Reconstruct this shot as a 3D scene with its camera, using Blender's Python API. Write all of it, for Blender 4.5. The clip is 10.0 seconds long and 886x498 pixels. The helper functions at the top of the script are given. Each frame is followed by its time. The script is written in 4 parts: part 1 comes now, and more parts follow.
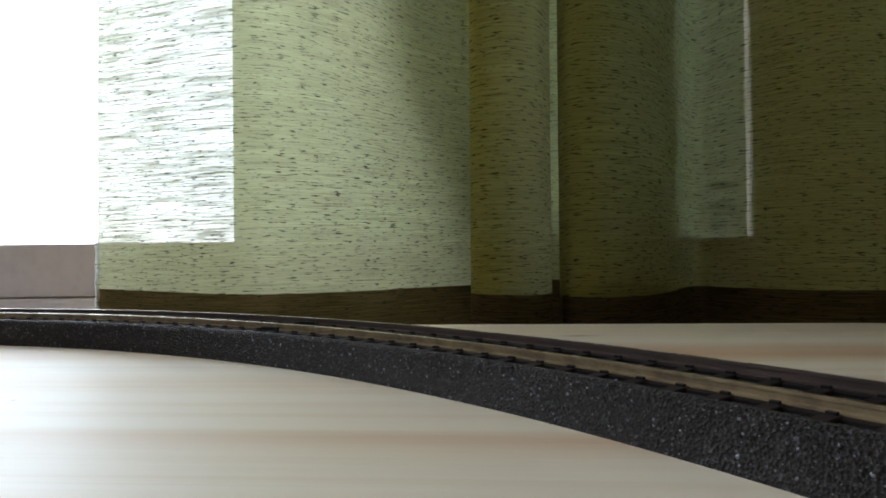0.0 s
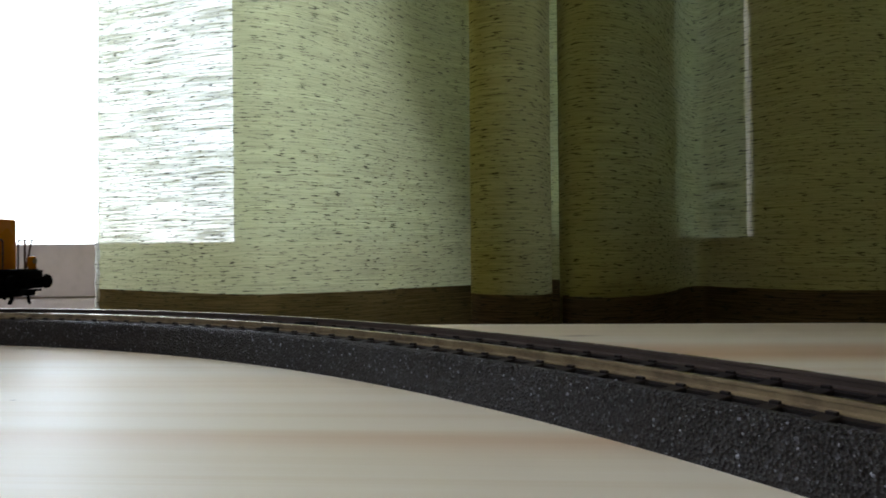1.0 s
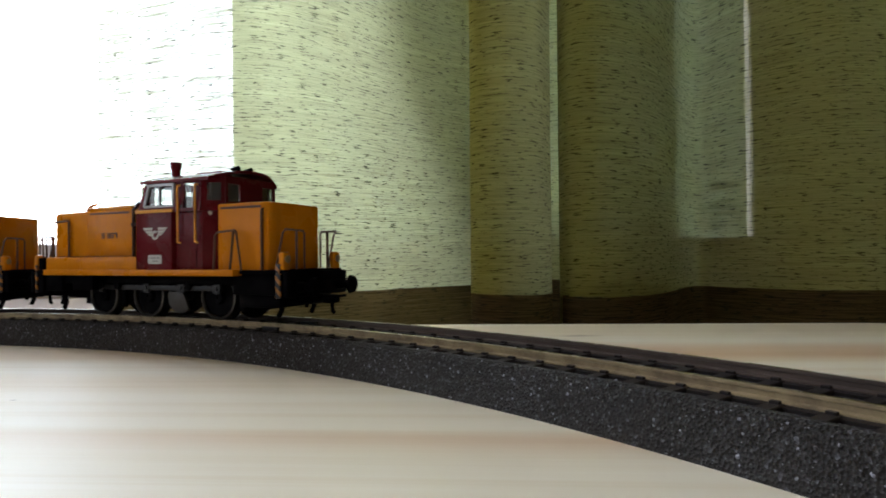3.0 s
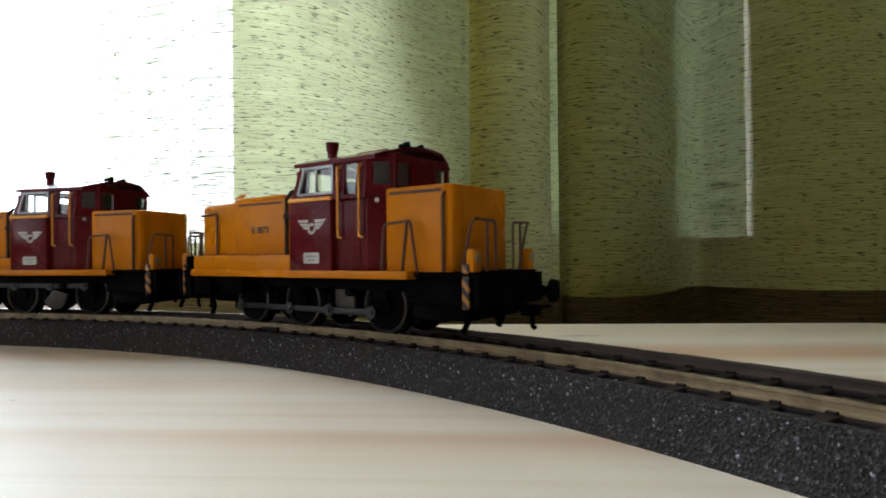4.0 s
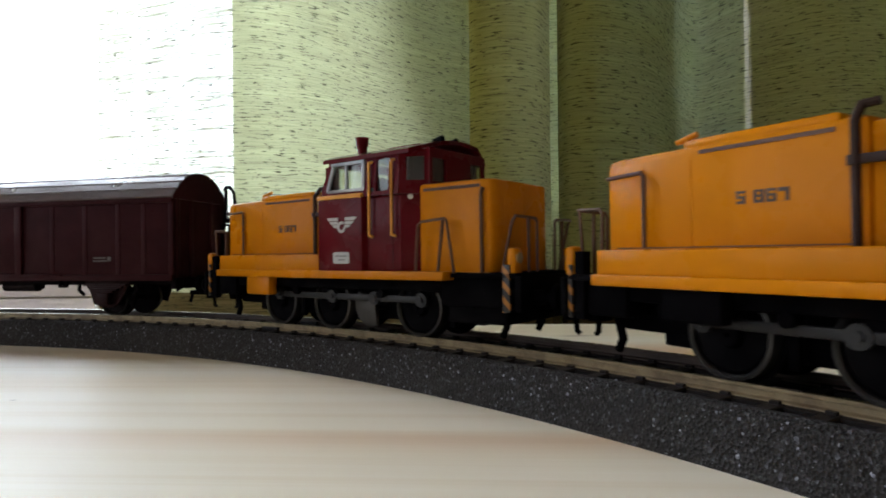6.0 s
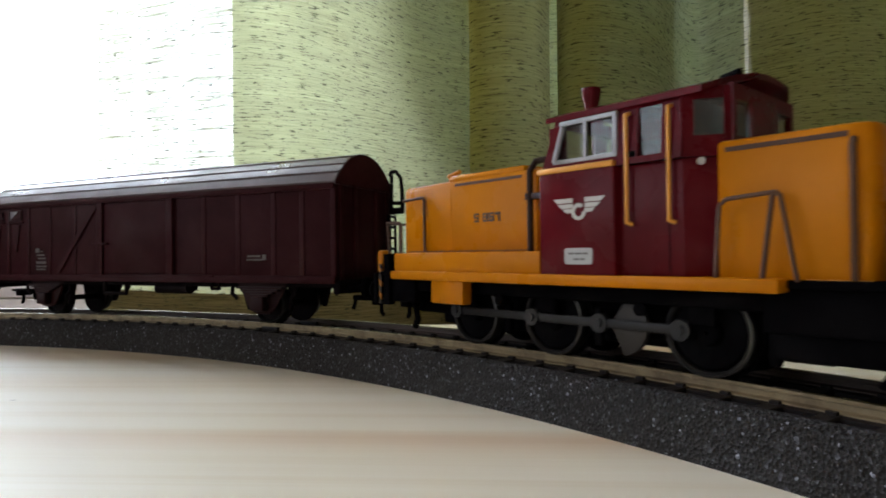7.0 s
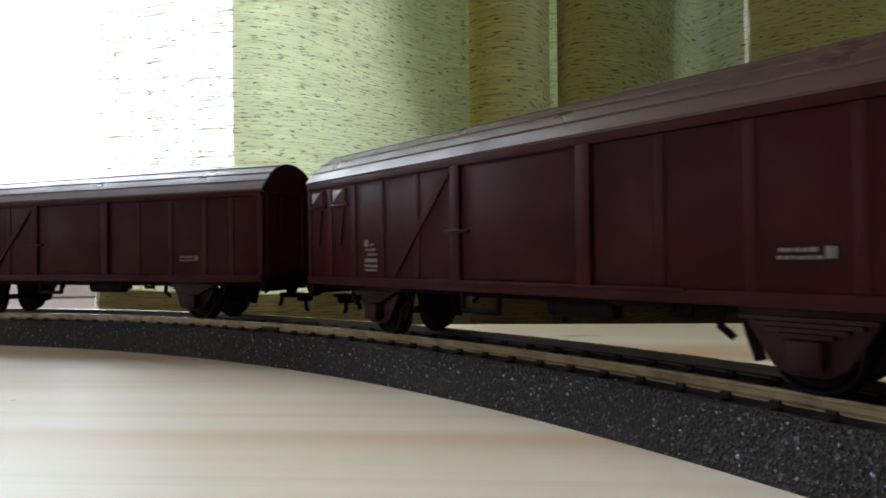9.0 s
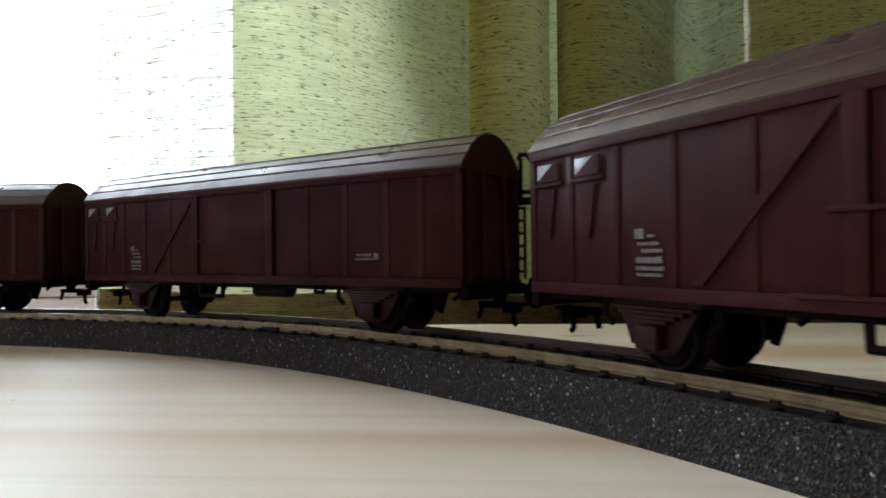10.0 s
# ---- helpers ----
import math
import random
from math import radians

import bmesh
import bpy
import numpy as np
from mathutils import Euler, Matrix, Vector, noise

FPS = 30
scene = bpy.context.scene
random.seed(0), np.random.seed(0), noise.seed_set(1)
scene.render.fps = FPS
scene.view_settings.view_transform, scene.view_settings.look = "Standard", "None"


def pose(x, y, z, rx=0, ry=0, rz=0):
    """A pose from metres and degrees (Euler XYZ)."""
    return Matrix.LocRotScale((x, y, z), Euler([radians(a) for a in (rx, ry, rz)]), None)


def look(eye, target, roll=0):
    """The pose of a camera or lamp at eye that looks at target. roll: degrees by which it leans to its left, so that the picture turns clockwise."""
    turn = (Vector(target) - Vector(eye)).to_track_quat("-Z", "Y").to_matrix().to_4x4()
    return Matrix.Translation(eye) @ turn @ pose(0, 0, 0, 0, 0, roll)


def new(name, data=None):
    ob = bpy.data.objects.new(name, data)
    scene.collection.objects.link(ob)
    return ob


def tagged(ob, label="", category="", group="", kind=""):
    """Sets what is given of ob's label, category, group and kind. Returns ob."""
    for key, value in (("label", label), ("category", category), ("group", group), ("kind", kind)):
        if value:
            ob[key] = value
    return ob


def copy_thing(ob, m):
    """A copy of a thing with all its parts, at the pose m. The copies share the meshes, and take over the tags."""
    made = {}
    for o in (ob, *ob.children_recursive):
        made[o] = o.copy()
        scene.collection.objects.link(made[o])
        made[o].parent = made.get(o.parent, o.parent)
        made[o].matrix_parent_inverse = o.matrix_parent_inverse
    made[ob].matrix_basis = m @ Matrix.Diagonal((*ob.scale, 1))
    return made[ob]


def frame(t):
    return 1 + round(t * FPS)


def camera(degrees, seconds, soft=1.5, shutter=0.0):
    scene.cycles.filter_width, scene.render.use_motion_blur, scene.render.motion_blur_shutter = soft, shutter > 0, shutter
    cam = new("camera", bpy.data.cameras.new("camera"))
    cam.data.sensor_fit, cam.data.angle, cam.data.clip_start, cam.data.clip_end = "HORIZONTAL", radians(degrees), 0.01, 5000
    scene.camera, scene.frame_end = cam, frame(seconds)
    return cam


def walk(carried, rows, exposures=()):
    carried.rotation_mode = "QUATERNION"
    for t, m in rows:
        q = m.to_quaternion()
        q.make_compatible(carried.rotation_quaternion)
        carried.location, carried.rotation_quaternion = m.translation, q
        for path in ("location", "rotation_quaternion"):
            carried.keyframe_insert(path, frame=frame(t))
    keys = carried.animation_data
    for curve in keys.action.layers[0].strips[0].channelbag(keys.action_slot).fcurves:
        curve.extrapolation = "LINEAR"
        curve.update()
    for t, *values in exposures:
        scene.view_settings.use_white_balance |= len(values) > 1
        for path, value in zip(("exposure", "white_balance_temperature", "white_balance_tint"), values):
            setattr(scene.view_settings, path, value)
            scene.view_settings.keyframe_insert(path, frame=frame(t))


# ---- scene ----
# metres; z = 0 is the table top; the lens stands at x = y = 0
EYE_Z = 0.0307
RAIL_Z = 0.01045
RADIUS = 0.360
CX, CY = -0.2378, -0.1126
TILT = 0.525

cam = camera(72.1, 10.0, soft=1.8, shutter=0.25)
eye = (0.0, 0.0, EYE_Z)
aim = (0.0, math.cos(radians(TILT)), EYE_Z + math.sin(radians(TILT)))
walk(cam, [(0.0, look(eye, aim, -0.637)), (10.0, look(eye, aim, -0.637))],
     exposures=[(0.0, -0.47), (1.0, -0.45), (2.0, -0.06), (2.5, 0.06), (4.0, 0.32), (5.5, 0.17), (10.0, 0.22)])

# ---- light: sky through the window before the camera and through one in the wall beside it ----
world = bpy.data.worlds.new("sky")
scene.world = world
world.use_nodes = True
sky = world.node_tree.nodes.new("ShaderNodeTexSky")
sky.sky_type, sky.sun_disc = "NISHITA", False
sky.sun_elevation, sky.sun_rotation = radians(38), radians(-40)
world.node_tree.links.new(sky.outputs[0], world.node_tree.nodes["Background"].inputs[0])
world.node_tree.nodes["Background"].inputs[1].default_value = 0.1


def sky_lamp(name, m, wide, high, watts, colour):
    data = bpy.data.lights.new(name, "AREA")
    data.shape, data.size, data.size_y, data.energy, data.color = "RECTANGLE", wide, high, watts, colour
    ob = new(name, data)
    ob.matrix_world = m
    return ob


sky_lamp("window_skylight", look((-0.35, 0.80, 0.60), (-0.35, 0.0, 0.60)), 1.5, 1.2, 44, (0.80, 0.875, 1.0))
sky_lamp("side_window_skylight", look((-2.19, -0.75, 0.75), (0.0, -0.75, 0.75)), 1.4, 1.3, 8.5, (0.95, 0.95, 1.0))


# ---- materials ----
def material(name):
    m = bpy.data.materials.new(name)
    m.use_nodes = True
    nt = m.node_tree
    return m, nt, nt.nodes["Principled BSDF"], nt.nodes["Material Output"]


def node(nt, kind, **values):
    n = nt.nodes.new(kind)
    for key, value in values.items():
        n.inputs[key].default_value = value
    return n


def ramp(nt, source, stops):
    n = nt.nodes.new("ShaderNodeValToRGB")
    r = n.color_ramp
    while len(r.elements) < len(stops):
        r.elements.new(0.5)
    for e, (p, c) in zip(r.elements, stops):
        e.position, e.color = p, (*c, 1) if len(c) == 3 else c
    nt.links.new(source, n.inputs[0])
    return n.outputs[0]


def grey(v):
    return (v, v, v)


def stretched(nt, scale, source="Object"):
    tc = nt.nodes.new("ShaderNodeTexCoord")
    mp = nt.nodes.new("ShaderNodeMapping")
    mp.inputs["Scale"].default_value = scale
    nt.links.new(tc.outputs[source], mp.inputs[0])
    return mp.outputs[0]


def noise_at(nt, vec, scale, detail=4.0, rough=0.55):
    n = node(nt, "ShaderNodeTexNoise", Scale=scale, Detail=detail, Roughness=rough)
    if vec is not None:
        nt.links.new(vec, n.inputs["Vector"])
    return n.outputs[0]


def bump(nt, height, strength, distance, bsdf):
    b = node(nt, "ShaderNodeBump", Strength=strength, Distance=distance)
    nt.links.new(height, b.inputs["Height"])
    nt.links.new(b.outputs[0], bsdf.inputs["Normal"])


def painted(name, colour, rough=0.4, dirt=0.25, metal=0.0, grain=900, gloss=0.5):
    """Model paint or moulded plastic: fine mottling, dust and uneven gloss."""
    m, nt, b, out = material(name)
    vec = stretched(nt, (1, 1, 1))
    big = noise_at(nt, vec, 70, 5)
    fine = noise_at(nt, vec, grain, 3)
    dark = tuple(c * (1 - dirt) for c in colour)
    light = tuple(min(1, c * (1 + dirt * 0.5) + 0.004) for c in colour)
    col = ramp(nt, big, [(0.3, dark), (0.5, colour), (0.72, light)])
    nt.links.new(col, b.inputs["Base Color"])
    nt.links.new(ramp(nt, big, [(0.3, grey(min(1, rough + 0.15))), (0.7, grey(max(0.05, rough - 0.08)))]), b.inputs["Roughness"])
    b.inputs["Metallic"].default_value = metal
    b.inputs["Specular IOR Level"].default_value = gloss
    bump(nt, fine, 0.12, 0.0002, b)
    return m


def plain(name, colour, rough=0.5, metal=0.0):
    return painted(name, colour, rough, 0.12, metal)


M_ORANGE = painted("orange_paint", (0.53, 0.18, 0.001), 0.25, 0.12, gloss=0.12)
M_RED = painted("dark_red_paint", (0.092, 0.002, 0.006), 0.22, 0.15, gloss=0.12)
M_BLACK = painted("black_chassis", (0.0022, 0.0019, 0.0027), 0.7, 0.3, gloss=0.025)
M_IRON = painted("grey_wheel_metal", (0.016, 0.015, 0.017), 0.5, 0.3, 0.3, gloss=0.2)
M_RIM = painted("wheel_rim_metal", (0.065, 0.062, 0.062), 0.4, 0.2, 0.7)
M_ROD = painted("rod_metal", (0.009, 0.0085, 0.010), 0.45, 0.25, 0.3)
M_WEIGHT = painted("cast_counterweight_metal", (0.034, 0.029, 0.026), 0.5, 0.25, 0.2)
M_BROWNRAIL = painted("brown_handrail", (0.08, 0.03, 0.012), 0.5, 0.2)
M_PIPE = painted("dark_exhaust_pipe", (0.028, 0.012, 0.008), 0.5, 0.3, gloss=0.2)
M_YELLOWRAIL = painted("yellow_handrail", (0.70, 0.30, 0.03), 0.45, 0.1)
M_WHITE = plain("white_print", (0.50, 0.49, 0.47), 0.5)
M_PRINT = plain("dark_print", (0.05, 0.03, 0.02), 0.6)
M_GREYPRINT = plain("grey_print", (0.13, 0.118, 0.118), 0.6)
M_SILVER = painted("silver_window_frame", (0.34, 0.34, 0.36), 0.35, 0.1, 0.5)
M_WAGON = painted("brown_wagon_plastic", (0.030, 0.0050, 0.0074), 0.45, 0.22, gloss=0.07)
M_WAGON_RIB = painted("brown_wagon_rib", (0.032, 0.0055, 0.0080), 0.45, 0.2, gloss=0.08)
# wagon brown with the shade under the floor put into the colour
M_WAGON_SHADED = painted("shaded_wagon_plastic", (0.022, 0.0048, 0.006), 0.5, 0.2, gloss=0.15)
M_ROOF = painted("grey_brown_roof", (0.046, 0.0185, 0.0195), 0.32, 0.12, gloss=0.55)
M_UNDER = painted("brown_black_underframe", (0.006, 0.003, 0.004), 0.65, 0.3, gloss=0.05)
M_PLATE = plain("pale_plate", (0.42, 0.42, 0.42), 0.45)
M_FLAP = painted("pale_vent_flap", (0.22, 0.22, 0.26), 0.3, 0.2)
M_CABIN = painted("cab_interior", (0.03, 0.028, 0.03), 0.6, 0.2)
M_CREAM = plain("cream_wall", (0.62, 0.56, 0.46), 0.8)
M_FRAMEWHITE = painted("white_window_paint", (0.82, 0.76, 0.78), 0.45, 0.08)


def glass_material():
    m, nt, b, out = material("window_glass")
    b.inputs["Base Color"].default_value = (0.9, 0.94, 0.94, 1)
    b.inputs["Roughness"].default_value = 0.03
    b.inputs["Transmission Weight"].default_value = 1.0
    b.inputs["IOR"].default_value = 1.45
    return m


M_GLASS = glass_material()


def lamp_glass():
    m, nt, b, out = material("lamp_lens")
    b.inputs["Base Color"].default_value = (0.30, 0.22, 0.10, 1)
    b.inputs["Roughness"].default_value = 0.08
    return m


M_LENS = lamp_glass()


def hazard():
    """Diagonal yellow and black warning stripes."""
    m, nt, b, out = material("warning_stripes")
    vec = stretched(nt, (1, 1, 1))
    sep = nt.nodes.new("ShaderNodeSeparateXYZ")
    nt.links.new(vec, sep.inputs[0])
    add = nt.nodes.new("ShaderNodeMath")
    add.operation = "ADD"
    nt.links.new(sep.outputs[0], add.inputs[0])
    nt.links.new(sep.outputs[2], add.inputs[1])
    mul = nt.nodes.new("ShaderNodeMath")
    mul.operation = "MULTIPLY"
    mul.inputs[1].default_value = 1 / 0.0032
    nt.links.new(add.outputs[0], mul.inputs[0])
    fr = nt.nodes.new("ShaderNodeMath")
    fr.operation = "FRACT"
    nt.links.new(mul.outputs[0], fr.inputs[0])
    col = ramp(nt, fr.outputs[0], [(0.42, (0.38, 0.14, 0.010)), (0.46, (0.012, 0.010, 0.010))])
    nt.links.new(col, b.inputs["Base Color"])
    b.inputs["Roughness"].default_value = 0.45
    return m


M_HAZARD = hazard()


def pine():
    """Pale pine boards, grain along x, with darker latewood streaks."""
    m, nt, b, out = material("pine_board")
    rot = nt.nodes.new("ShaderNodeMapping")
    rot.inputs["Rotation"].default_value = (0, 0, radians(3.5))
    tc = nt.nodes.new("ShaderNodeTexCoord")
    nt.links.new(tc.outputs["Object"], rot.inputs[0])
    def st(scale):
        mp = nt.nodes.new("ShaderNodeMapping")
        mp.inputs["Scale"].default_value = scale
        nt.links.new(rot.outputs[0], mp.inputs[0])
        return mp.outputs[0]
    wide = noise_at(nt, st((0.7, 26, 1)), 1.0, 2, 0.4)
    thin = noise_at(nt, st((2.2, 150, 1)), 1.0, 5, 0.6)
    fibre = noise_at(nt, st((25, 1600, 1)), 1.0, 3, 0.6)
    base = ramp(nt, wide, [(0.40, (0.80, 0.735, 0.61)), (0.58, (0.76, 0.66, 0.505)), (0.70, (0.68, 0.545, 0.385))])
    streak = ramp(nt, thin, [(0.45, (1, 1, 1)), (0.62, (0.88, 0.81, 0.70)), (0.75, (0.76, 0.62, 0.47))])
    mix = nt.nodes.new("ShaderNodeMix")
    mix.data_type, mix.blend_type = "RGBA", "MULTIPLY"
    mix.inputs["Factor"].default_value = 0.55
    nt.links.new(base, mix.inputs["A"])
    nt.links.new(streak, mix.inputs["B"])
    # two broad streaks of brown heartwood across the board
    sep = nt.nodes.new("ShaderNodeSeparateXYZ")
    nt.links.new(rot.outputs[0], sep.inputs[0])
    wob = node(nt, "ShaderNodeMapRange")
    nt.links.new(noise_at(nt, st((5, 5, 1)), 1.0, 2), wob.inputs["Value"])
    wob.inputs["To Min"].default_value, wob.inputs["To Max"].default_value = -0.004, 0.004
    add = nt.nodes.new("ShaderNodeMath")
    nt.links.new(sep.outputs[1], add.inputs[0])
    nt.links.new(wob.outputs[0], add.inputs[1])
    pos = node(nt, "ShaderNodeMapRange")
    pos.inputs["From Max"].default_value = 0.27
    nt.links.new(add.outputs[0], pos.inputs["Value"])
    heart = ramp(nt, pos.outputs[0], [(0.340, grey(0)), (0.362, grey(0.55)), (0.374, grey(0.75)), (0.392, grey(0)), (0.65, grey(0)), (0.69, grey(0.85)), (0.75, grey(0.6)), (0.79, grey(0))])
    brown = nt.nodes.new("ShaderNodeMix")
    brown.data_type = "RGBA"
    # the heartwood comes and goes along the board
    fade = nt.nodes.new("ShaderNodeMath")
    fade.operation = "MULTIPLY"
    nt.links.new(heart, fade.inputs[0])
    along = node(nt, "ShaderNodeMapRange")
    along.inputs["From Min"].default_value, along.inputs["From Max"].default_value = -0.11, 0.03
    along.inputs["To Min"].default_value = 0.3
    nt.links.new(sep.outputs[0], along.inputs["Value"])
    nt.links.new(along.outputs[0], fade.inputs[1])
    nt.links.new(fade.outputs[0], brown.inputs["Factor"])
    nt.links.new(mix.outputs["Result"], brown.inputs["A"])
    brown.inputs["B"].default_value = (0.60, 0.37, 0.20, 1)
    # a dark knot beyond the track and a small speck before it
    col = brown.outputs["Result"]
    for cx, cy, sx, sy in ((0.050, 0.226, 0.020, 0.0045), (-0.094, 0.133, 0.0022, 0.0012)):
        mp = nt.nodes.new("ShaderNodeMapping")
        mp.inputs["Scale"].default_value = (1 / sx, 1 / sy, 0.0)
        mp.inputs["Location"].default_value = (-cx / sx, -cy / sy, 0.0)
        nt.links.new(tc.outputs["Object"], mp.inputs[0])
        ln = nt.nodes.new("ShaderNodeVectorMath")
        ln.operation = "LENGTH"
        nt.links.new(mp.outputs[0], ln.inputs[0])
        grainy = nt.nodes.new("ShaderNodeMath")
        nt.links.new(ln.outputs["Value"], grainy.inputs[0])
        nt.links.new(noise_at(nt, st((60, 900, 1)), 1.0, 3), grainy.inputs[1])
        spot = nt.nodes.new("ShaderNodeMix")
        spot.data_type = "RGBA"
        nt.links.new(ramp(nt, grainy.outputs[0], [(0.6, grey(0.75)), (1.0, grey(0.0))]), spot.inputs["Factor"])
        nt.links.new(col, spot.inputs["A"])
        spot.inputs["B"].default_value = (0.22, 0.14, 0.09, 1)
        col = spot.outputs["Result"]
    nt.links.new(col, b.inputs["Base Color"])
    nt.links.new(ramp(nt, fibre, [(0.3, grey(0.38)), (0.7, grey(0.54))]), b.inputs["Roughness"])
    b.inputs["Specular IOR Level"].default_value = 0.8
    bump(nt, fibre, 0.15, 0.0002, b)
    return m


M_PINE = pine()


def foam():
    """Dark granular ballast bed with pale mineral specks."""
    m, nt, b, out = material("ballast_foam")
    vec = stretched(nt, (1, 1, 1))
    vor = node(nt, "ShaderNodeTexVoronoi", Scale=1900)
    nt.links.new(vec, vor.inputs["Vector"])
    sepc = nt.nodes.new("ShaderNodeSeparateColor")
    nt.links.new(vor.outputs["Color"], sepc.inputs[0])
    col = ramp(nt, sepc.outputs[0], [(0.0, (0.006, 0.005, 0.005)), (0.75, (0.017, 0.0138, 0.014)), (0.95, (0.042, 0.039, 0.046)), (1.0, (0.10, 0.10, 0.12))])
    nt.links.new(col, b.inputs["Base Color"])
    b.inputs["Roughness"].default_value = 0.75
    bump(nt, vor.outputs["Distance"], 0.9, 0.0008, b)
    return m


M_FOAM = foam()


def granule():
    m, nt, b, out = material("ballast_granule")
    geo = nt.nodes.new("ShaderNodeNewGeometry")
    col = ramp(nt, geo.outputs["Random Per Island"], [(0.0, (0.006, 0.005, 0.005)), (0.66, (0.017, 0.0138, 0.0145)), (0.87, (0.05, 0.047, 0.056)), (0.96, (0.25, 0.255, 0.31))])
    nt.links.new(col, b.inputs["Base Color"])
    nt.links.new(ramp(nt, geo.outputs["Random Per Island"], [(0.0, grey(0.75)), (0.9, grey(0.4)), (1.0, grey(0.25))]), b.inputs["Roughness"])
    return m


M_GRANULE = granule()


def rail_steel():
    m, nt, b, out = material("weathered_rail")
    vec = stretched(nt, (1, 1, 1))
    n = noise_at(nt, vec, 260, 5)
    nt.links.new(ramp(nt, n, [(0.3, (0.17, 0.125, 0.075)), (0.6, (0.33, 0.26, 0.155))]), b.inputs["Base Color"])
    b.inputs["Metallic"].default_value = 0.35
    nt.links.new(ramp(nt, n, [(0.3, grey(0.5)), (0.7, grey(0.3))]), b.inputs["Roughness"])
    return m


M_RAIL = rail_steel()
# outer rail: same steel, the dimmer light on its face put into colour
M_RAIL_SHADED = painted("shaded_rail_steel", (0.075, 0.052, 0.042), 0.5, 0.3, 0.2)
M_RAILTOP = painted("polished_rail_head", (0.52, 0.47, 0.40), 0.22, 0.2, 0.9)
M_SLEEPER = painted("dark_sleeper_plastic", (0.012, 0.0085, 0.0085), 0.55, 0.3, gloss=0.2)


def cloth(name, density, colour, through_colour):
    """Open slub weave: horizontal yarns, dark slubs, gaps that let light straight through."""
    m, nt, b, out = material(name)
    nt.nodes.remove(b)
    def uvs(scale):
        tc = nt.nodes.new("ShaderNodeTexCoord")
        mp = nt.nodes.new("ShaderNodeMapping")
        mp.inputs["Scale"].default_value = scale
        nt.links.new(tc.outputs["UV"], mp.inputs[0])
        return mp.outputs[0]
    yarn = noise_at(nt, uvs((24, 1350, 1)), 1.0, 4, 0.65)
    band = noise_at(nt, uvs((6, 120, 1)), 1.0, 4, 0.65)
    slub = noise_at(nt, uvs((125, 930, 1)), 1.0, 3, 0.55)
    slubmask = ramp(nt, slub, [(0.582, grey(0)), (0.636, grey(0.95))])
    c1 = ramp(nt, yarn, [(0.36, tuple(c * 0.5 for c in colour)), (0.60, colour)])
    c2 = ramp(nt, yarn, [(0.38, tuple(c * 0.41 for c in through_colour)), (0.61, through_colour)])
    dk = (0.05, 0.045, 0.025)
    def darken(col):
        mx = nt.nodes.new("ShaderNodeMix")
        mx.data_type = "RGBA"
        nt.links.new(slubmask, mx.inputs["Factor"])
        nt.links.new(col, mx.inputs["A"])
        mx.inputs["B"].default_value = (*dk, 1)
        return mx.outputs["Result"]
    dif = nt.nodes.new("ShaderNodeBsdfDiffuse")
    tra = nt.nodes.new("ShaderNodeBsdfTranslucent")
    gap = nt.nodes.new("ShaderNodeBsdfTransparent")
    nt.links.new(darken(c1), dif.inputs[0])
    nt.links.new(darken(c2), tra.inputs[0])
    mix = nt.nodes.new("ShaderNodeMixShader")
    mix.inputs[0].default_value = 0.5
    nt.links.new(dif.outputs[0], mix.inputs[1])
    nt.links.new(tra.outputs[0], mix.inputs[2])
    both = nt.nodes.new("ShaderNodeMath")
    both.operation = "MULTIPLY"
    nt.links.new(ramp(nt, yarn, [(0.40, grey(0.0)), (0.68, grey(1.0))]), both.inputs[0])
    nt.links.new(ramp(nt, band, [(0.35, grey(0.45)), (0.65, grey(1.0))]), both.inputs[1])
    amount = nt.nodes.new("ShaderNodeMath")
    amount.operation = "MULTIPLY"
    amount.inputs[1].default_value = density
    nt.links.new(both.outputs[0], amount.inputs[0])
    fac = nt.nodes.new("ShaderNodeMix")
    fac.data_type = "FLOAT"
    nt.links.new(slubmask, fac.inputs["Factor"])
    nt.links.new(amount.outputs[0], fac.inputs["A"])
    fac.inputs["B"].default_value = 0.0
    mix2 = nt.nodes.new("ShaderNodeMixShader")
    nt.links.new(fac.outputs["Result"], mix2.inputs[0])
    nt.links.new(mix.outputs[0], mix2.inputs[1])
    nt.links.new(gap.outputs[0], mix2.inputs[2])
    nt.links.new(mix2.outputs[0], out.inputs[0])
    return m


M_CURTAIN = cloth("green_slub_cloth", 0.54, (0.345, 0.298, 0.048), (0.675, 0.695, 0.435))
M_SELVEDGE = cloth("whitish_selvedge_cloth", 0.1, (0.72, 0.71, 0.66), (0.85, 0.85, 0.80))
M_HEM = cloth("brown_hem_cloth", 0.02, (0.095, 0.066, 0.030), (0.23, 0.16, 0.07))


def blind_cloth(name, pale):
    m, nt, b, out = material(name)
    nt.nodes.remove(b)
    vec = stretched(nt, (1, 1, 1))
    n = noise_at(nt, vec, 30, 4)
    col = ramp(nt, n, [(0.3, (pale * 0.9, pale * 0.98, pale * 0.76)), (0.7, (pale * 1.03, pale * 1.1, pale * 0.90))])
    dif = nt.nodes.new("ShaderNodeBsdfDiffuse")
    tra = nt.nodes.new("ShaderNodeBsdfTranslucent")
    nt.links.new(col, dif.inputs[0])
    nt.links.new(col, tra.inputs[0])
    mix = nt.nodes.new("ShaderNodeMixShader")
    mix.inputs[0].default_value = 0.45
    nt.links.new(dif.outputs[0], mix.inputs[1])
    nt.links.new(tra.outputs[0], mix.inputs[2])
    nt.links.new(mix.outputs[0], out.inputs[0])
    return m


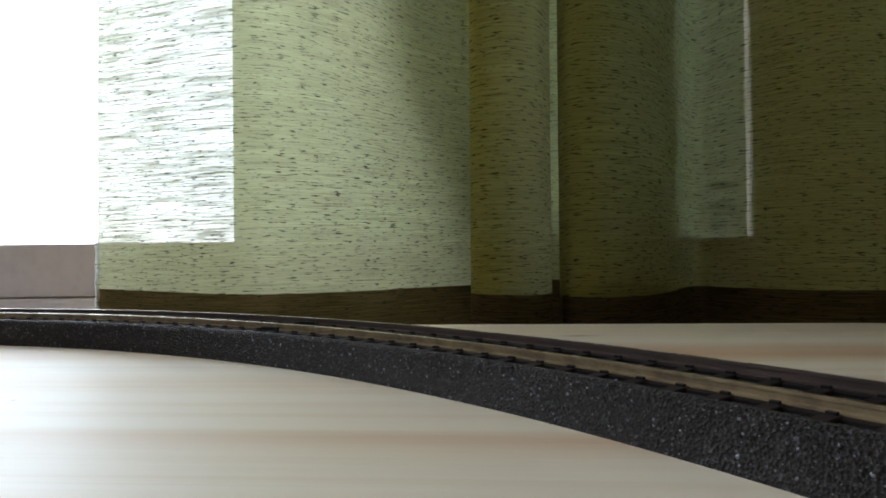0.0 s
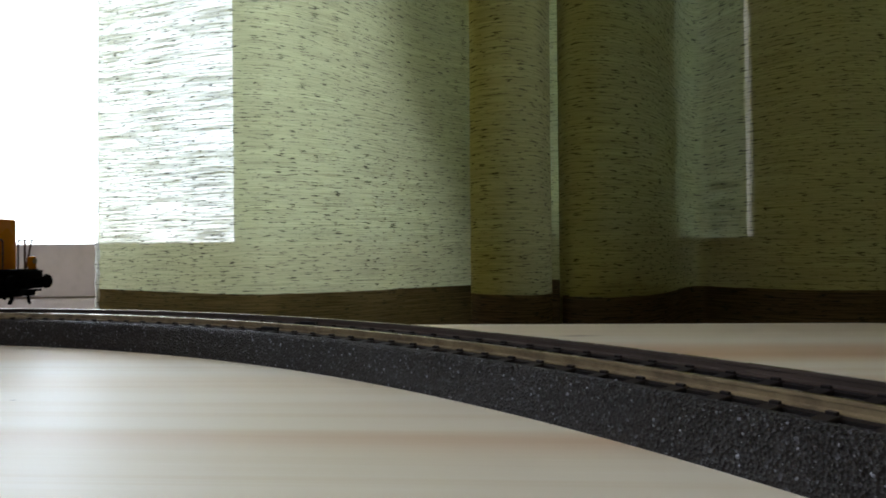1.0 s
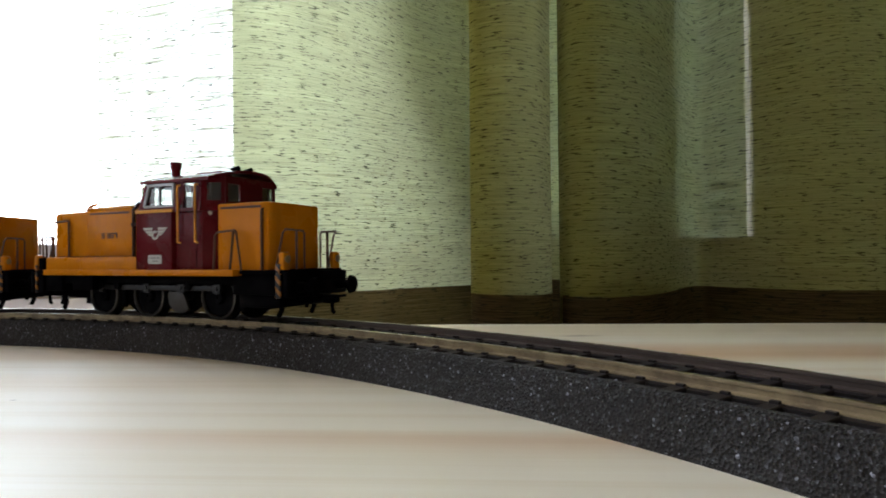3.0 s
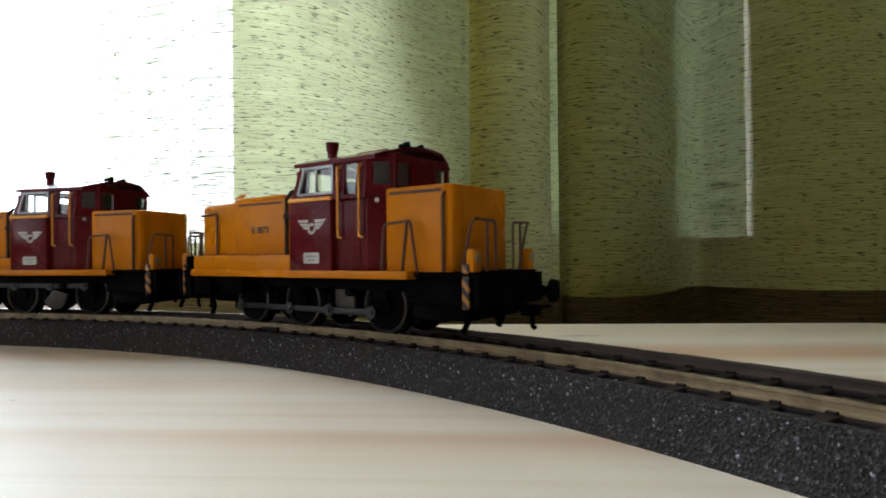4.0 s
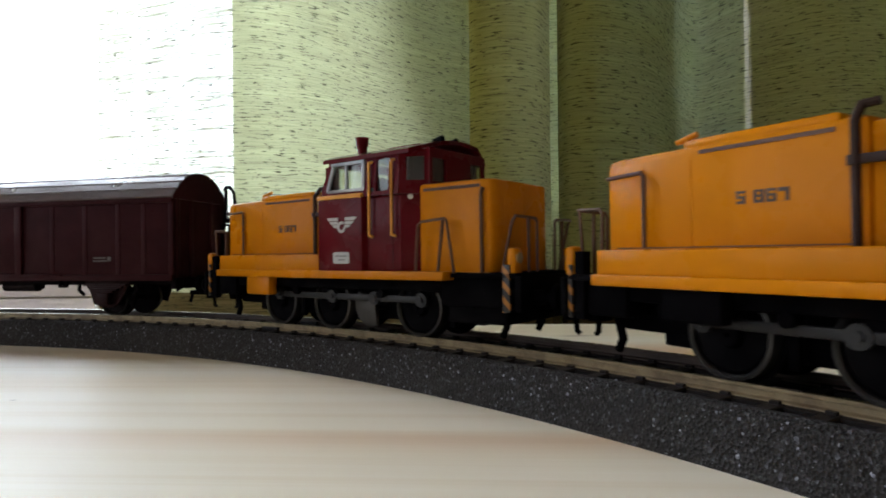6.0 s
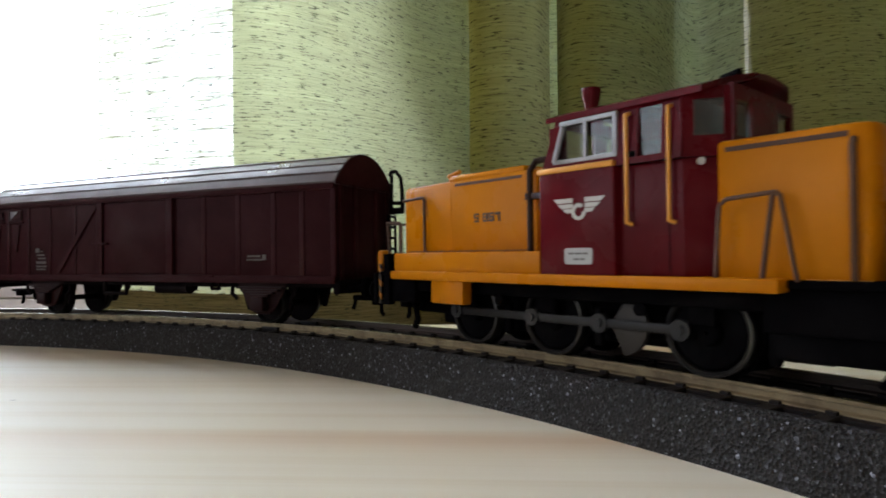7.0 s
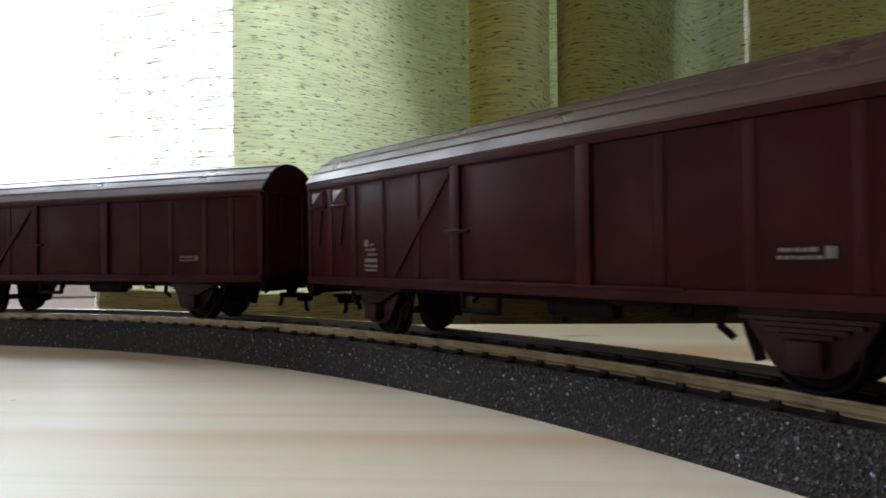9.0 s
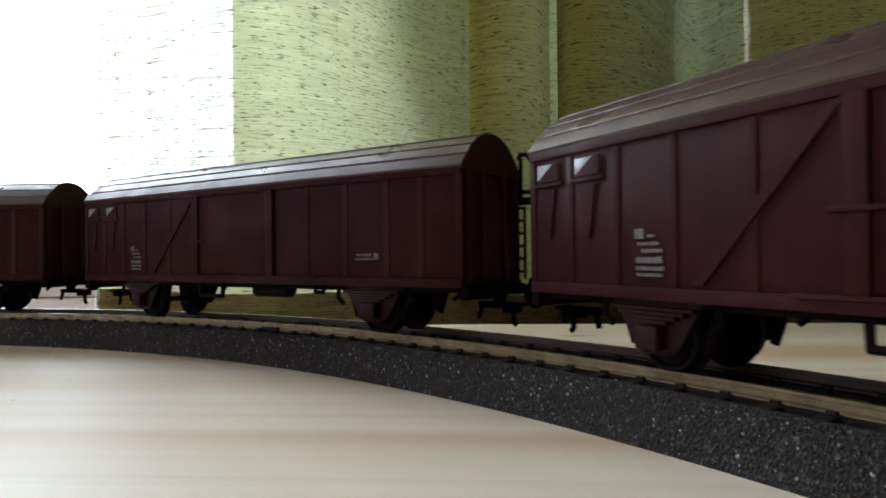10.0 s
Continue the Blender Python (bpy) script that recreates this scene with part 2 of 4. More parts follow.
M_BLIND = blind_cloth("pale_blind_cloth", 0.54)
M_FLOOR = painted("brown_floor", (0.22, 0.13, 0.07), 0.5, 0.3, 0.0, 60)


# ---- mesh helpers: lengths in millimetres unless said otherwise ----
def box(bm, x0, x1, y0, y1, z0, z1, bevel=0.0, segs=2):
    r = bmesh.ops.create_cube(bm, size=1.0)
    for v in r["verts"]:
        v.co = Vector(((x0 + x1) / 2 + v.co.x * (x1 - x0), (y0 + y1) / 2 + v.co.y * (y1 - y0), (z0 + z1) / 2 + v.co.z * (z1 - z0)))
    if bevel:
        edges = list({e for v in r["verts"] for e in v.link_edges})
        bmesh.ops.bevel(bm, geom=edges, offset=bevel, segments=segs, affect="EDGES", profile=0.5)
    return bm


def cyl(bm, a, b, r0, r1=None, n=20):
    """A round bar or cone from a to b."""
    a, b = Vector(a), Vector(b)
    d = b - a
    m = Matrix.Translation((a + b) / 2) @ d.to_track_quat("Z", "Y").to_matrix().to_4x4()
    bmesh.ops.create_cone(bm, cap_ends=True, segments=n, radius1=r0, radius2=r0 if r1 is None else r1, depth=d.length, matrix=m)
    return bm


def tube(bm, points, r, n=8):
    """A bent wire through the points, with a ball at each bend."""
    for a, b in zip(points, points[1:]):
        cyl(bm, a, b, r, n=n)
    for p in points[1:-1]:
        bmesh.ops.create_uvsphere(bm, u_segments=n, v_segments=6, radius=r * 1.02, matrix=Matrix.Translation(p))
    return bm


def prism(bm, outline, axis, lo, hi, bevel=0.0):
    """An outline of (a, b) pushed along an axis: x takes (y, z), y takes (x, z), z takes (x, y)."""
    def at(a, b, c):
        return {"x": (c, a, b), "y": (a, c, b), "z": (a, b, c)}[axis]
    low = [bm.verts.new(at(a, b, lo)) for a, b in outline]
    high = [bm.verts.new(at(a, b, hi)) for a, b in outline]
    faces = [bm.faces.new(low), bm.faces.new(high)]
    k = len(outline)
    for i in range(k):
        faces.append(bm.faces.new((low[i], low[(i + 1) % k], high[(i + 1) % k], high[i])))
    bmesh.ops.recalc_face_normals(bm, faces=faces)
    if bevel:
        bmesh.ops.bevel(bm, geom=list({e for f in faces for e in f.edges}), offset=bevel, segments=2, affect="EDGES", profile=0.5)
    return bm


def part(name, bm, mat, parent, label="", scale=0.001, smooth=True):
    me = bpy.data.meshes.new(name)
    bmesh.ops.scale(bm, vec=(scale, scale, scale), verts=bm.verts)
    bm.to_mesh(me)
    bm.free()
    me.materials.append(mat)
    if smooth:
        me.polygons.foreach_set("use_smooth", [True] * len(me.polygons))
        me.set_sharp_from_angle(angle=radians(38))
    ob = new(name, me)
    if parent is not None:
        ob.parent = parent
    if label:
        tagged(ob, label)
    return ob


def B():
    return bmesh.new()


def thing(name, label, category, group="", kind=""):
    return tagged(new(name), label, category, group, kind)


# ---- room ----
def room():
    def slab(name, x0, x1, y0, y1, z0, z1, mat):
        return tagged(part(name, box(B(), x0, x1, y0, y1, z0, z1), mat, None, scale=1.0), kind="structure")
    slab("floor", -2.2, 2.2, -2.6, 0.9, -0.85, -0.75, M_FLOOR)
    slab("ceiling", -2.2, 2.2, -2.6, 0.9, 1.65, 1.75, M_CREAM)
    slab("wall_east", 2.1, 2.2, -2.6, 0.9, -0.75, 1.65, M_CREAM)
    # window wall, opening x -1.05 .. 0.330, z 0.0475 .. 1.15
    wall = tagged(new("wall_north"), kind="structure")
    for x0, x1, z0, z1 in ((-2.1, -1.05, -0.75, 1.65), (0.3335, 2.1, -0.75, 1.65), (-1.05, 0.3335, -0.75, -0.0095), (-1.05, 0.3335, 1.15, 1.65)):
        part("wall_panel", box(B(), x0, x1, 0.65, 0.75, z0, z1), M_CREAM, wall, scale=1.0)
    win = tagged(new("window_1"), kind="structure")
    part("window_frame", box(B(), -1.05, 0.3335, 0.642, 0.70, -0.0095, 0.0465, 0.002), M_FRAMEWHITE, win, scale=1.0)
    part("window_frame", box(B(), -1.05, 0.3335, 0.652, 0.70, 1.10, 1.15, 0.002), M_FRAMEWHITE, win, scale=1.0)
    part("window_frame", box(B(), -1.05, -1.0, 0.652, 0.70, 0.0465, 1.10, 0.002), M_FRAMEWHITE, win, scale=1.0)
    part("window_sill", box(B(), -1.10, 0.36, 0.60, 0.65, -0.062, -0.042, 0.003), M_FRAMEWHITE, win, scale=1.0)
    part("window_frame", box(B(), -1.08, 0.345, 0.638, 0.65, -0.042, -0.0112, 0.001), M_FRAMEWHITE, win, scale=1.0)
    pane = part("pane", box(B(), -1.0, 0.3335, 0.690, 0.693, 0.0465, 1.10), M_GLASS, win, scale=1.0)
    pane.visible_shadow = False
    slab("wall_south", -2.1, 2.1, -2.3, -2.2, -0.75, 1.65, M_CREAM)
    # side wall with its own window, opening y -1.45 .. -0.05, z 0.1 .. 1.4
    west = tagged(new("wall_west"), kind="structure")
    for y0, y1, z0, z1 in ((-2.6, -1.45, -0.75, 1.65), (-0.05, 0.9, -0.75, 1.65), (-1.45, -0.05, -0.75, 0.1), (-1.45, -0.05, 1.4, 1.65)):
        part("wall_panel", box(B(), -2.2, -2.1, y0, y1, z0, z1), M_CREAM, west, scale=1.0)


room()


def blinds():
    """Two pale cloth panels hang close to the glass, with a chink of light between and around them."""
    for x0, x1 in ((-0.2265, -0.0054), (-0.00505, 0.3305)):
        t = thing("window_blind", "pale translucent cloth blind hanging before the window pane", "blind", "blinds in the window")
        part("blind_cloth", box(B(), x0, x1, 0.6600, 0.6606, 0.0470, 1.095), M_BLIND, t, scale=1.0)
        part("top_rail", box(B(), x0, x1, 0.654, 0.666, 1.085, 1.10, 0.002), M_FRAMEWHITE, t, scale=1.0)


blinds()


# ---- curtain ----
def spline(points, steps):
    out = []
    for i in range(len(points) - 1):
        p0, p1, p2, p3 = (Vector(points[min(max(k, 0), len(points) - 1)]) for k in (i - 1, i, i + 1, i + 2))
        for s in range(steps):
            t = s / steps
            out.append(0.5 * (2 * p1 + (p2 - p0) * t + (2 * p0 - 5 * p1 + 4 * p2 - p3) * t * t + (3 * p1 - p0 - 3 * p2 + p3) * t ** 3))
    out.append(Vector(points[-1]))
    return out


# plan of the folds: bearing from the lens (x / y) and distance y
FOLDS = [(-0.568, 0.460), (-0.45, 0.434), (-0.319, 0.420), (-0.171, 0.440), (-0.041, 0.485), (0.045, 0.518), (0.068, 0.530), (0.055, 0.547),
         # turned-back layer, out of sight, added to dim the cloth in front
         (0.00, 0.548), (-0.07, 0.530), (-0.14, 0.512), (-0.20, 0.505)]
FOLDS_NEAR = [(0.0455, 0.358), (0.058, 0.351), (0.085, 0.345), (0.112, 0.343), (0.150, 0.348), (0.170, 0.362), (0.1785, 0.385), (0.168, 0.42), (0.14, 0.44), (0.11, 0.446), (0.061, 0.452)]
FOLDS_BACK = [(0.142, 0.545), (0.17, 0.54), (0.21, 0.535), (0.30, 0.535), (0.385, 0.545)]
FOLDS_SHADE = [(0.255, 0.465), (0.222, 0.445), (0.198, 0.41), (0.1915, 0.385), (0.206, 0.362), (0.256, 0.355), (0.321, 0.366), (0.362, 0.392), (0.386, 0.428), (0.400, 0.455),
               (0.415, 0.466), (0.435, 0.462), (0.465, 0.446), (0.507, 0.430), (0.618, 0.400), (0.728, 0.395), (0.85, 0.41), (0.99, 0.45), (1.15, 0.47)]


def smooth_step(a, b, v):
    v = min(1.0, max(0.0, (v - a) / (b - a)))
    return v * v * (3 - 2 * v)


def hang(name, path, zs, mat, parent, shift, label="", tail=None, pull=0.0):
    """A hanging sheet: the plan curve drawn down through the heights zs, leaning a little from fold to fold.
    Past the length `tail` the sheet is gathered in towards its foot; `pull` draws the weave down across the drape."""
    verts, uvs, faces = [], [], []
    length = [0.0]
    for a, b in zip(path, path[1:]):
        length.append(length[-1] + (b - a).length)
    n = len(path)
    def at(s):
        k = 0
        while k < n - 2 and length[k + 1] < s:
            k += 1
        return path[k].lerp(path[k + 1], min(1.0, max(0.0, (s - length[k]) / (length[k + 1] - length[k]))))
    for z in zs:
        for i in range(n):
            s = length[i]
            if tail is not None and s > tail:
                s = tail + (s - tail) * (0.3 + 0.7 * smooth_step(0.0, 0.24, z))
            p = at(s)
            sway = 0.004 * math.sin(s * 21 + 1.3) * (z - 0.03) + 0.02 * math.sin(s * 9.0) * max(0.0, z - 0.03) ** 2
            rise = 0.0035 * max(0.0, 1 - s / 0.14) * max(0.0, 1 - abs(z - 0.0046) / 0.02)
            verts.append((p.x + sway, p.y + sway * 0.6 + shift, z + rise))
            drape = 0.0009 * math.sin(s * 13 + 0.5) + 0.0006 * math.sin(s * 31)
            fall = pull * smooth_step(0.12, 0.30, min(s, tail or s)) * max(0.0, z - 0.06) ** 1.4
            uvs.append((s, z + drape * (0.4 + 2.2 * z) + fall))
    for r in range(len(zs) - 1):
        for i in range(n - 1):
            faces.append((r * n + i, r * n + i + 1, (r + 1) * n + i + 1, (r + 1) * n + i))
    me = bpy.data.meshes.new(name)
    me.from_pydata(verts, [], faces)
    layer = me.uv_layers.new(name="cloth")
    for loop in me.loops:
        layer.data[loop.index].uv = uvs[loop.vertex_index]
    me.polygons.foreach_set("use_smooth", [True] * len(me.polygons))
    me.materials.append(mat)
    ob = new(name, me)
    ob.parent = parent
    return tagged(ob, label) if label else ob


def curtain(folds, label, turn=0, pull=0.0):
    """Each curtain follows its plan of folds; past the fold numbered `turn` it is gathered in towards the foot."""
    t = thing("curtain", label, "curtain", "curtains at the window")
    path = spline([Vector((b * d, d)) for b, d in folds], 8)
    zs = [-0.09, -0.06, -0.03, 0.0, 0.0046] + [0.0046 + 1.12 * (k / 36) ** 1.4 for k in range(1, 37)]
    tail = sum((b - a).length for a, b in zip(path[:turn * 8], path[1:turn * 8 + 1])) if turn else None
    hang("cloth", path, zs, M_CURTAIN, t, 0.0, tail=tail, pull=pull)
    hang("hem", path, [-0.092, -0.06, -0.03, 0.0, 0.0046], M_HEM, t, -0.0012, "folded double hem, dark olive brown", tail=tail)
    return t


def selvedge(parent):
    """The whitish woven edge of the outer curtain, a little wavy."""
    path = spline([Vector((b * d, d)) for b, d in FOLDS[:2]], 40)
    zs = [-0.09 + 0.0034 * k for k in range(40)]
    ob = hang("selvedge", path[:5], zs, M_SELVEDGE, parent, -0.0010, "whitish woven edge")
    for v in ob.data.vertices:
        v.co.x += 0.0005 * math.sin(v.co.z * 420) - 0.0012


def rod(parent):
    bm = B()
    cyl(bm, (-0.9, 0.45, 1.14), (0.8, 0.45, 1.14), 0.012)
    cyl(bm, (-0.85, 0.45, 1.14), (-0.85, 0.652, 1.14), 0.008)
    cyl(bm, (0.75, 0.45, 1.14), (0.75, 0.652, 1.14), 0.008)
    part("curtain_rod", bm, M_IRON, parent, scale=1.0)


OUTER = curtain(FOLDS, "pale olive slub-weave curtain, backlit by the window", turn=7, pull=0.26)
selvedge(OUTER)
rod(OUTER)
curtain(FOLDS_NEAR, "narrow olive slub-weave curtain, its edge curled under")
curtain(FOLDS_BACK, "olive slub-weave curtain hanging behind the others")
curtain(FOLDS_SHADE, "olive slub-weave curtain in deep shaded folds, darkest beyond the window")


# ---- table ----
def table():
    t = thing("table", "pale pine table with rounded corners and brown grain streaks", "table")
    x0, x1, y0, y1, r, lean = -0.75, 0.215, -0.62, 0.2690, 0.042, -0.0624
    corner = []
    for cx, cy, a0 in ((x1 - r, y1 - r, 0), (x0 + r, y1 - r, 90), (x0 + r, y0 + r, 180), (x1 - r, y0 + r, 270)):
        for k in range(9):
            a = radians(a0 + k * 90 / 8)
            x, y = cx + r * math.cos(a), cy + r * math.sin(a)
            corner.append((x, y + lean * x))
    part("tabletop", prism(B(), corner, "z", -0.022, 0.0, 0.0015), M_PINE, t, scale=1.0)
    for x in (x0 + 0.08, x1 - 0.08):
        for y in (y0 + 0.08, y1 - 0.08):
            part("leg", box(B(), x - 0.025, x + 0.025, y - 0.025, y + 0.025, -0.75, -0.022, 0.003), M_PINE, t, scale=1.0)


table()


# ---- track ----
def ring(profile, steps, closed=True):
    """A profile of (offset towards the centre, height) in mm, swept round the whole circle of track."""
    bm = bmesh.new()
    rows = []
    for i in range(steps):
        a = 2 * math.pi * i / steps
        rows.append([bm.verts.new((1000 * CX + (1000 * RADIUS - o) * math.cos(a), 1000 * CY + (1000 * RADIUS - o) * math.sin(a), z)) for o, z in profile])
    k = len(profile)
    for i in range(steps):
        a, b = rows[i], rows[(i + 1) % steps]
        for j in range(k):
            bm.faces.new((a[j], b[j], b[(j + 1) % k], a[(j + 1) % k]))
    bmesh.ops.recalc_face_normals(bm, faces=bm.faces)
    return bm


def track():
    t = thing("model_railway_track", "curved model railway track on dark granular ballast bed", "railway track")
    bed = ring([(20.2, 0.0), (19.9, 1.2), (17.6, 8.0), (16.6, 8.7), (14.9, 8.6), (14.4, 7.6), (-14.4, 7.6), (-14.9, 8.6), (-16.6, 8.7), (-17.6, 8.0), (-20.2, 0.0)], 360)
    part("roadbed", bed, M_FOAM, t, "dark grey granular foam ballast bed")
    rng = random.Random(5)
    verts, faces = [], []
    ico = bmesh.new()
    bmesh.ops.create_icosphere(ico, subdivisions=1, radius=1.0)
    iv, jf = [v.co.copy() for v in ico.verts], [[v.index for v in f.verts] for f in ico.faces]
    ico.free()
    for _ in range(16000):
        a = rng.uniform(-0.55, 1.85)
        h = rng.uniform(0.1, 8.6)
        o = 20.1 - 2.7 * h / 8.6 if h < 8.3 else rng.uniform(14.8, 17.3)
        c = Vector((1000 * CX + (360 - o) * math.cos(a), 1000 * CY + (360 - o) * math.sin(a), h))
        s = 0.12 + 0.34 * rng.random() ** 2.2
        q = Euler([rng.uniform(0, 6) for _ in range(3)]).to_matrix()
        k = len(verts)
        sq = Vector((rng.uniform(0.6, 1.1), rng.uniform(0.6, 1.1), rng.uniform(0.5, 1)))
        for v in iv:
            verts.append((q @ Vector((v.x * sq.x, v.y * sq.y, v.z * sq.z)) * s + c) * 0.001)
        faces += [[k + i for i in f] for f in jf]
    me = bpy.data.meshes.new("ballast")
    me.from_pydata(verts, [], faces)
    me.materials.append(M_GRANULE)
    g = new("ballast", me)
    g.parent = t
    tagged(g, "coarse dark ballast grains with pale specks", kind="stuff")
    top = 1000 * RAIL_Z
    for c in (8.25, -8.25):
        foot = [(c - 1.15, top - 2.1), (c - 1.15, top - 1.85), (c - 0.3, top - 1.6), (c - 0.3, top - 0.75), (c - 0.5, top - 0.6), (c - 0.5, top - 0.1), (c - 0.35, top - 0.03),
                (c + 0.35, top - 0.03), (c + 0.5, top - 0.1), (c + 0.5, top - 0.6), (c + 0.3, top - 0.75), (c + 0.3, top - 1.6), (c + 1.15, top - 1.85), (c + 1.15, top - 2.1)]
        rail = part("rail", ring(foot, 360), M_RAIL if c > 0 else M_RAIL_SHADED, t, "weathered beige metal rail" if c > 0 else "metal rail, coloured darker brown for its dim face")
        part("rail_base", ring([(c - 2.3, top - 3.2), (c - 2.3, top - 2.3), (c - 1.2, top - 2.12), (c + 1.2, top - 2.12), (c + 2.3, top - 2.3), (c + 2.3, top - 3.2)], 360), M_SLEEPER, t, "dark plastic strip under the rail")
        part("rail_head", ring([(c - 0.36, top - 0.04), (c + 0.36, top - 0.04), (c + 0.3, top), (c - 0.3, top)], 360), M_RAILTOP, rail)
    return t


TRACK = track()


# ---- vehicles: x forward, -y towards the inside of the curve, z = 0 on the rail head, in mm ----
def wheelset(parent, x, radius, centre_mat, rim_mat):
    axle = part("wheelset", cyl(B(), (0, -8, 0), (0, 8, 0), 1.0, n=12), M_IRON, parent)
    axle.location = (x / 1000, 0, radius / 1000)
    for side in (-1, 1):
        bm = B()
        turned = ((0.4, 6.4), (radius + 0.9, 6.4), (radius + 0.9, 6.9), (radius * 0.88, 7.1), (radius * 0.88, 8.3), (radius * 0.80, 8.8),
                  (radius * 0.32, 8.6), (radius * 0.26, 9.9), (0.4, 9.9))
        n = 36
        loops = [[bm.verts.new((r * math.cos(2 * math.pi * k / n), side * y, r * math.sin(2 * math.pi * k / n))) for k in range(n)] for r, y in turned]
        for a, b in zip(loops, loops[1:] + loops[:1]):
            for k in range(n):
                bm.faces.new((a[k], a[(k + 1) % n], b[(k + 1) % n], b[k]))
        bmesh.ops.recalc_face_normals(bm, faces=bm.faces)
        part("wheel", bm, centre_mat, axle)
        rim = B()
        n = 40
        loops = []
        for r, y in ((radius, side * 7.0), (radius, side * 9.5), (radius * 0.935, side * 9.7), (radius * 0.89, side * 9.3), (radius * 0.89, side * 7.0)):
            loops.append([rim.verts.new((r * math.cos(2 * math.pi * k / n), y, r * math.sin(2 * math.pi * k / n))) for k in range(n)])
        for a, b in zip(loops, loops[1:] + loops[:1]):
            for k in range(n):
                rim.faces.new((a[k], a[(k + 1) % n], b[(k + 1) % n], b[k]))
        bmesh.ops.recalc_face_normals(rim, faces=rim.faces)
        part("tyre", rim, rim_mat, axle, "worn grey metal tyre")
    return axle


def buffers(parent, x, z=11.0):
    s = 1 if x > 0 else -1
    for y in (-10.0, 10.0):
        bm = B()
        cyl(bm, (x, y, z), (x + s * 3.2, y, z), 1.7, 1.4)
        cyl(bm, (x + s * 3.0, y, z), (x + s * 5.6, y, z), 1.0)
        cyl(bm, (x + s * 5.4, y, z), (x + s * 6.4, y, z), 3.0, 2.7, n=24)
        part("buffer", bm, M_BLACK, parent)


def coupler(parent, x, pins=True):
    s = 1 if x > 0 else -1
    bm = B()
    box(bm, min(x - s * 4, x + s * 4), max(x - s * 4, x + s * 4), -1.5, 1.5, 6.8, 8.4, 0.3)
    box(bm, min(x + s * 3, x + s * 6.5), max(x + s * 3, x + s * 6.5), -2.4, 2.4, 5.6, 8.2, 0.5)
    tube(bm, [(x + s * 5, -2.2, 7.6), (x + s * 8.5, -2.2, 7.9), (x + s * 8.5, 2.2, 7.9), (x + s * 5, 2.2, 7.6)], 0.4)
    tube(bm, [(x + s * 5.0, 0, 6.4), (x + s * 5.2, 0, 3.2), (x + s * 5.9, 0, 2.6)], 0.6)
    if pins:
        tube(bm, [(x - s * 3.0, -1.0, 7.2), (x - s * 4.0, -1.0, 4.2)], 0.6)
    part("coupler", bm, M_BLACK, parent, "black loop and hook coupler")


def bars(parent, name, mat, y, rects, thick=0.12):
    """Flat print on a side wall: each rectangle a thin raised patch."""
    bm = B()
    for x0, x1, z0, z1 in rects:
        box(bm, x0, x1, min(y, y + math.copysign(thick, y)), max(y, y + math.copysign(thick, y)), z0, z1)
    return part(name, bm, mat, parent, smooth=False)


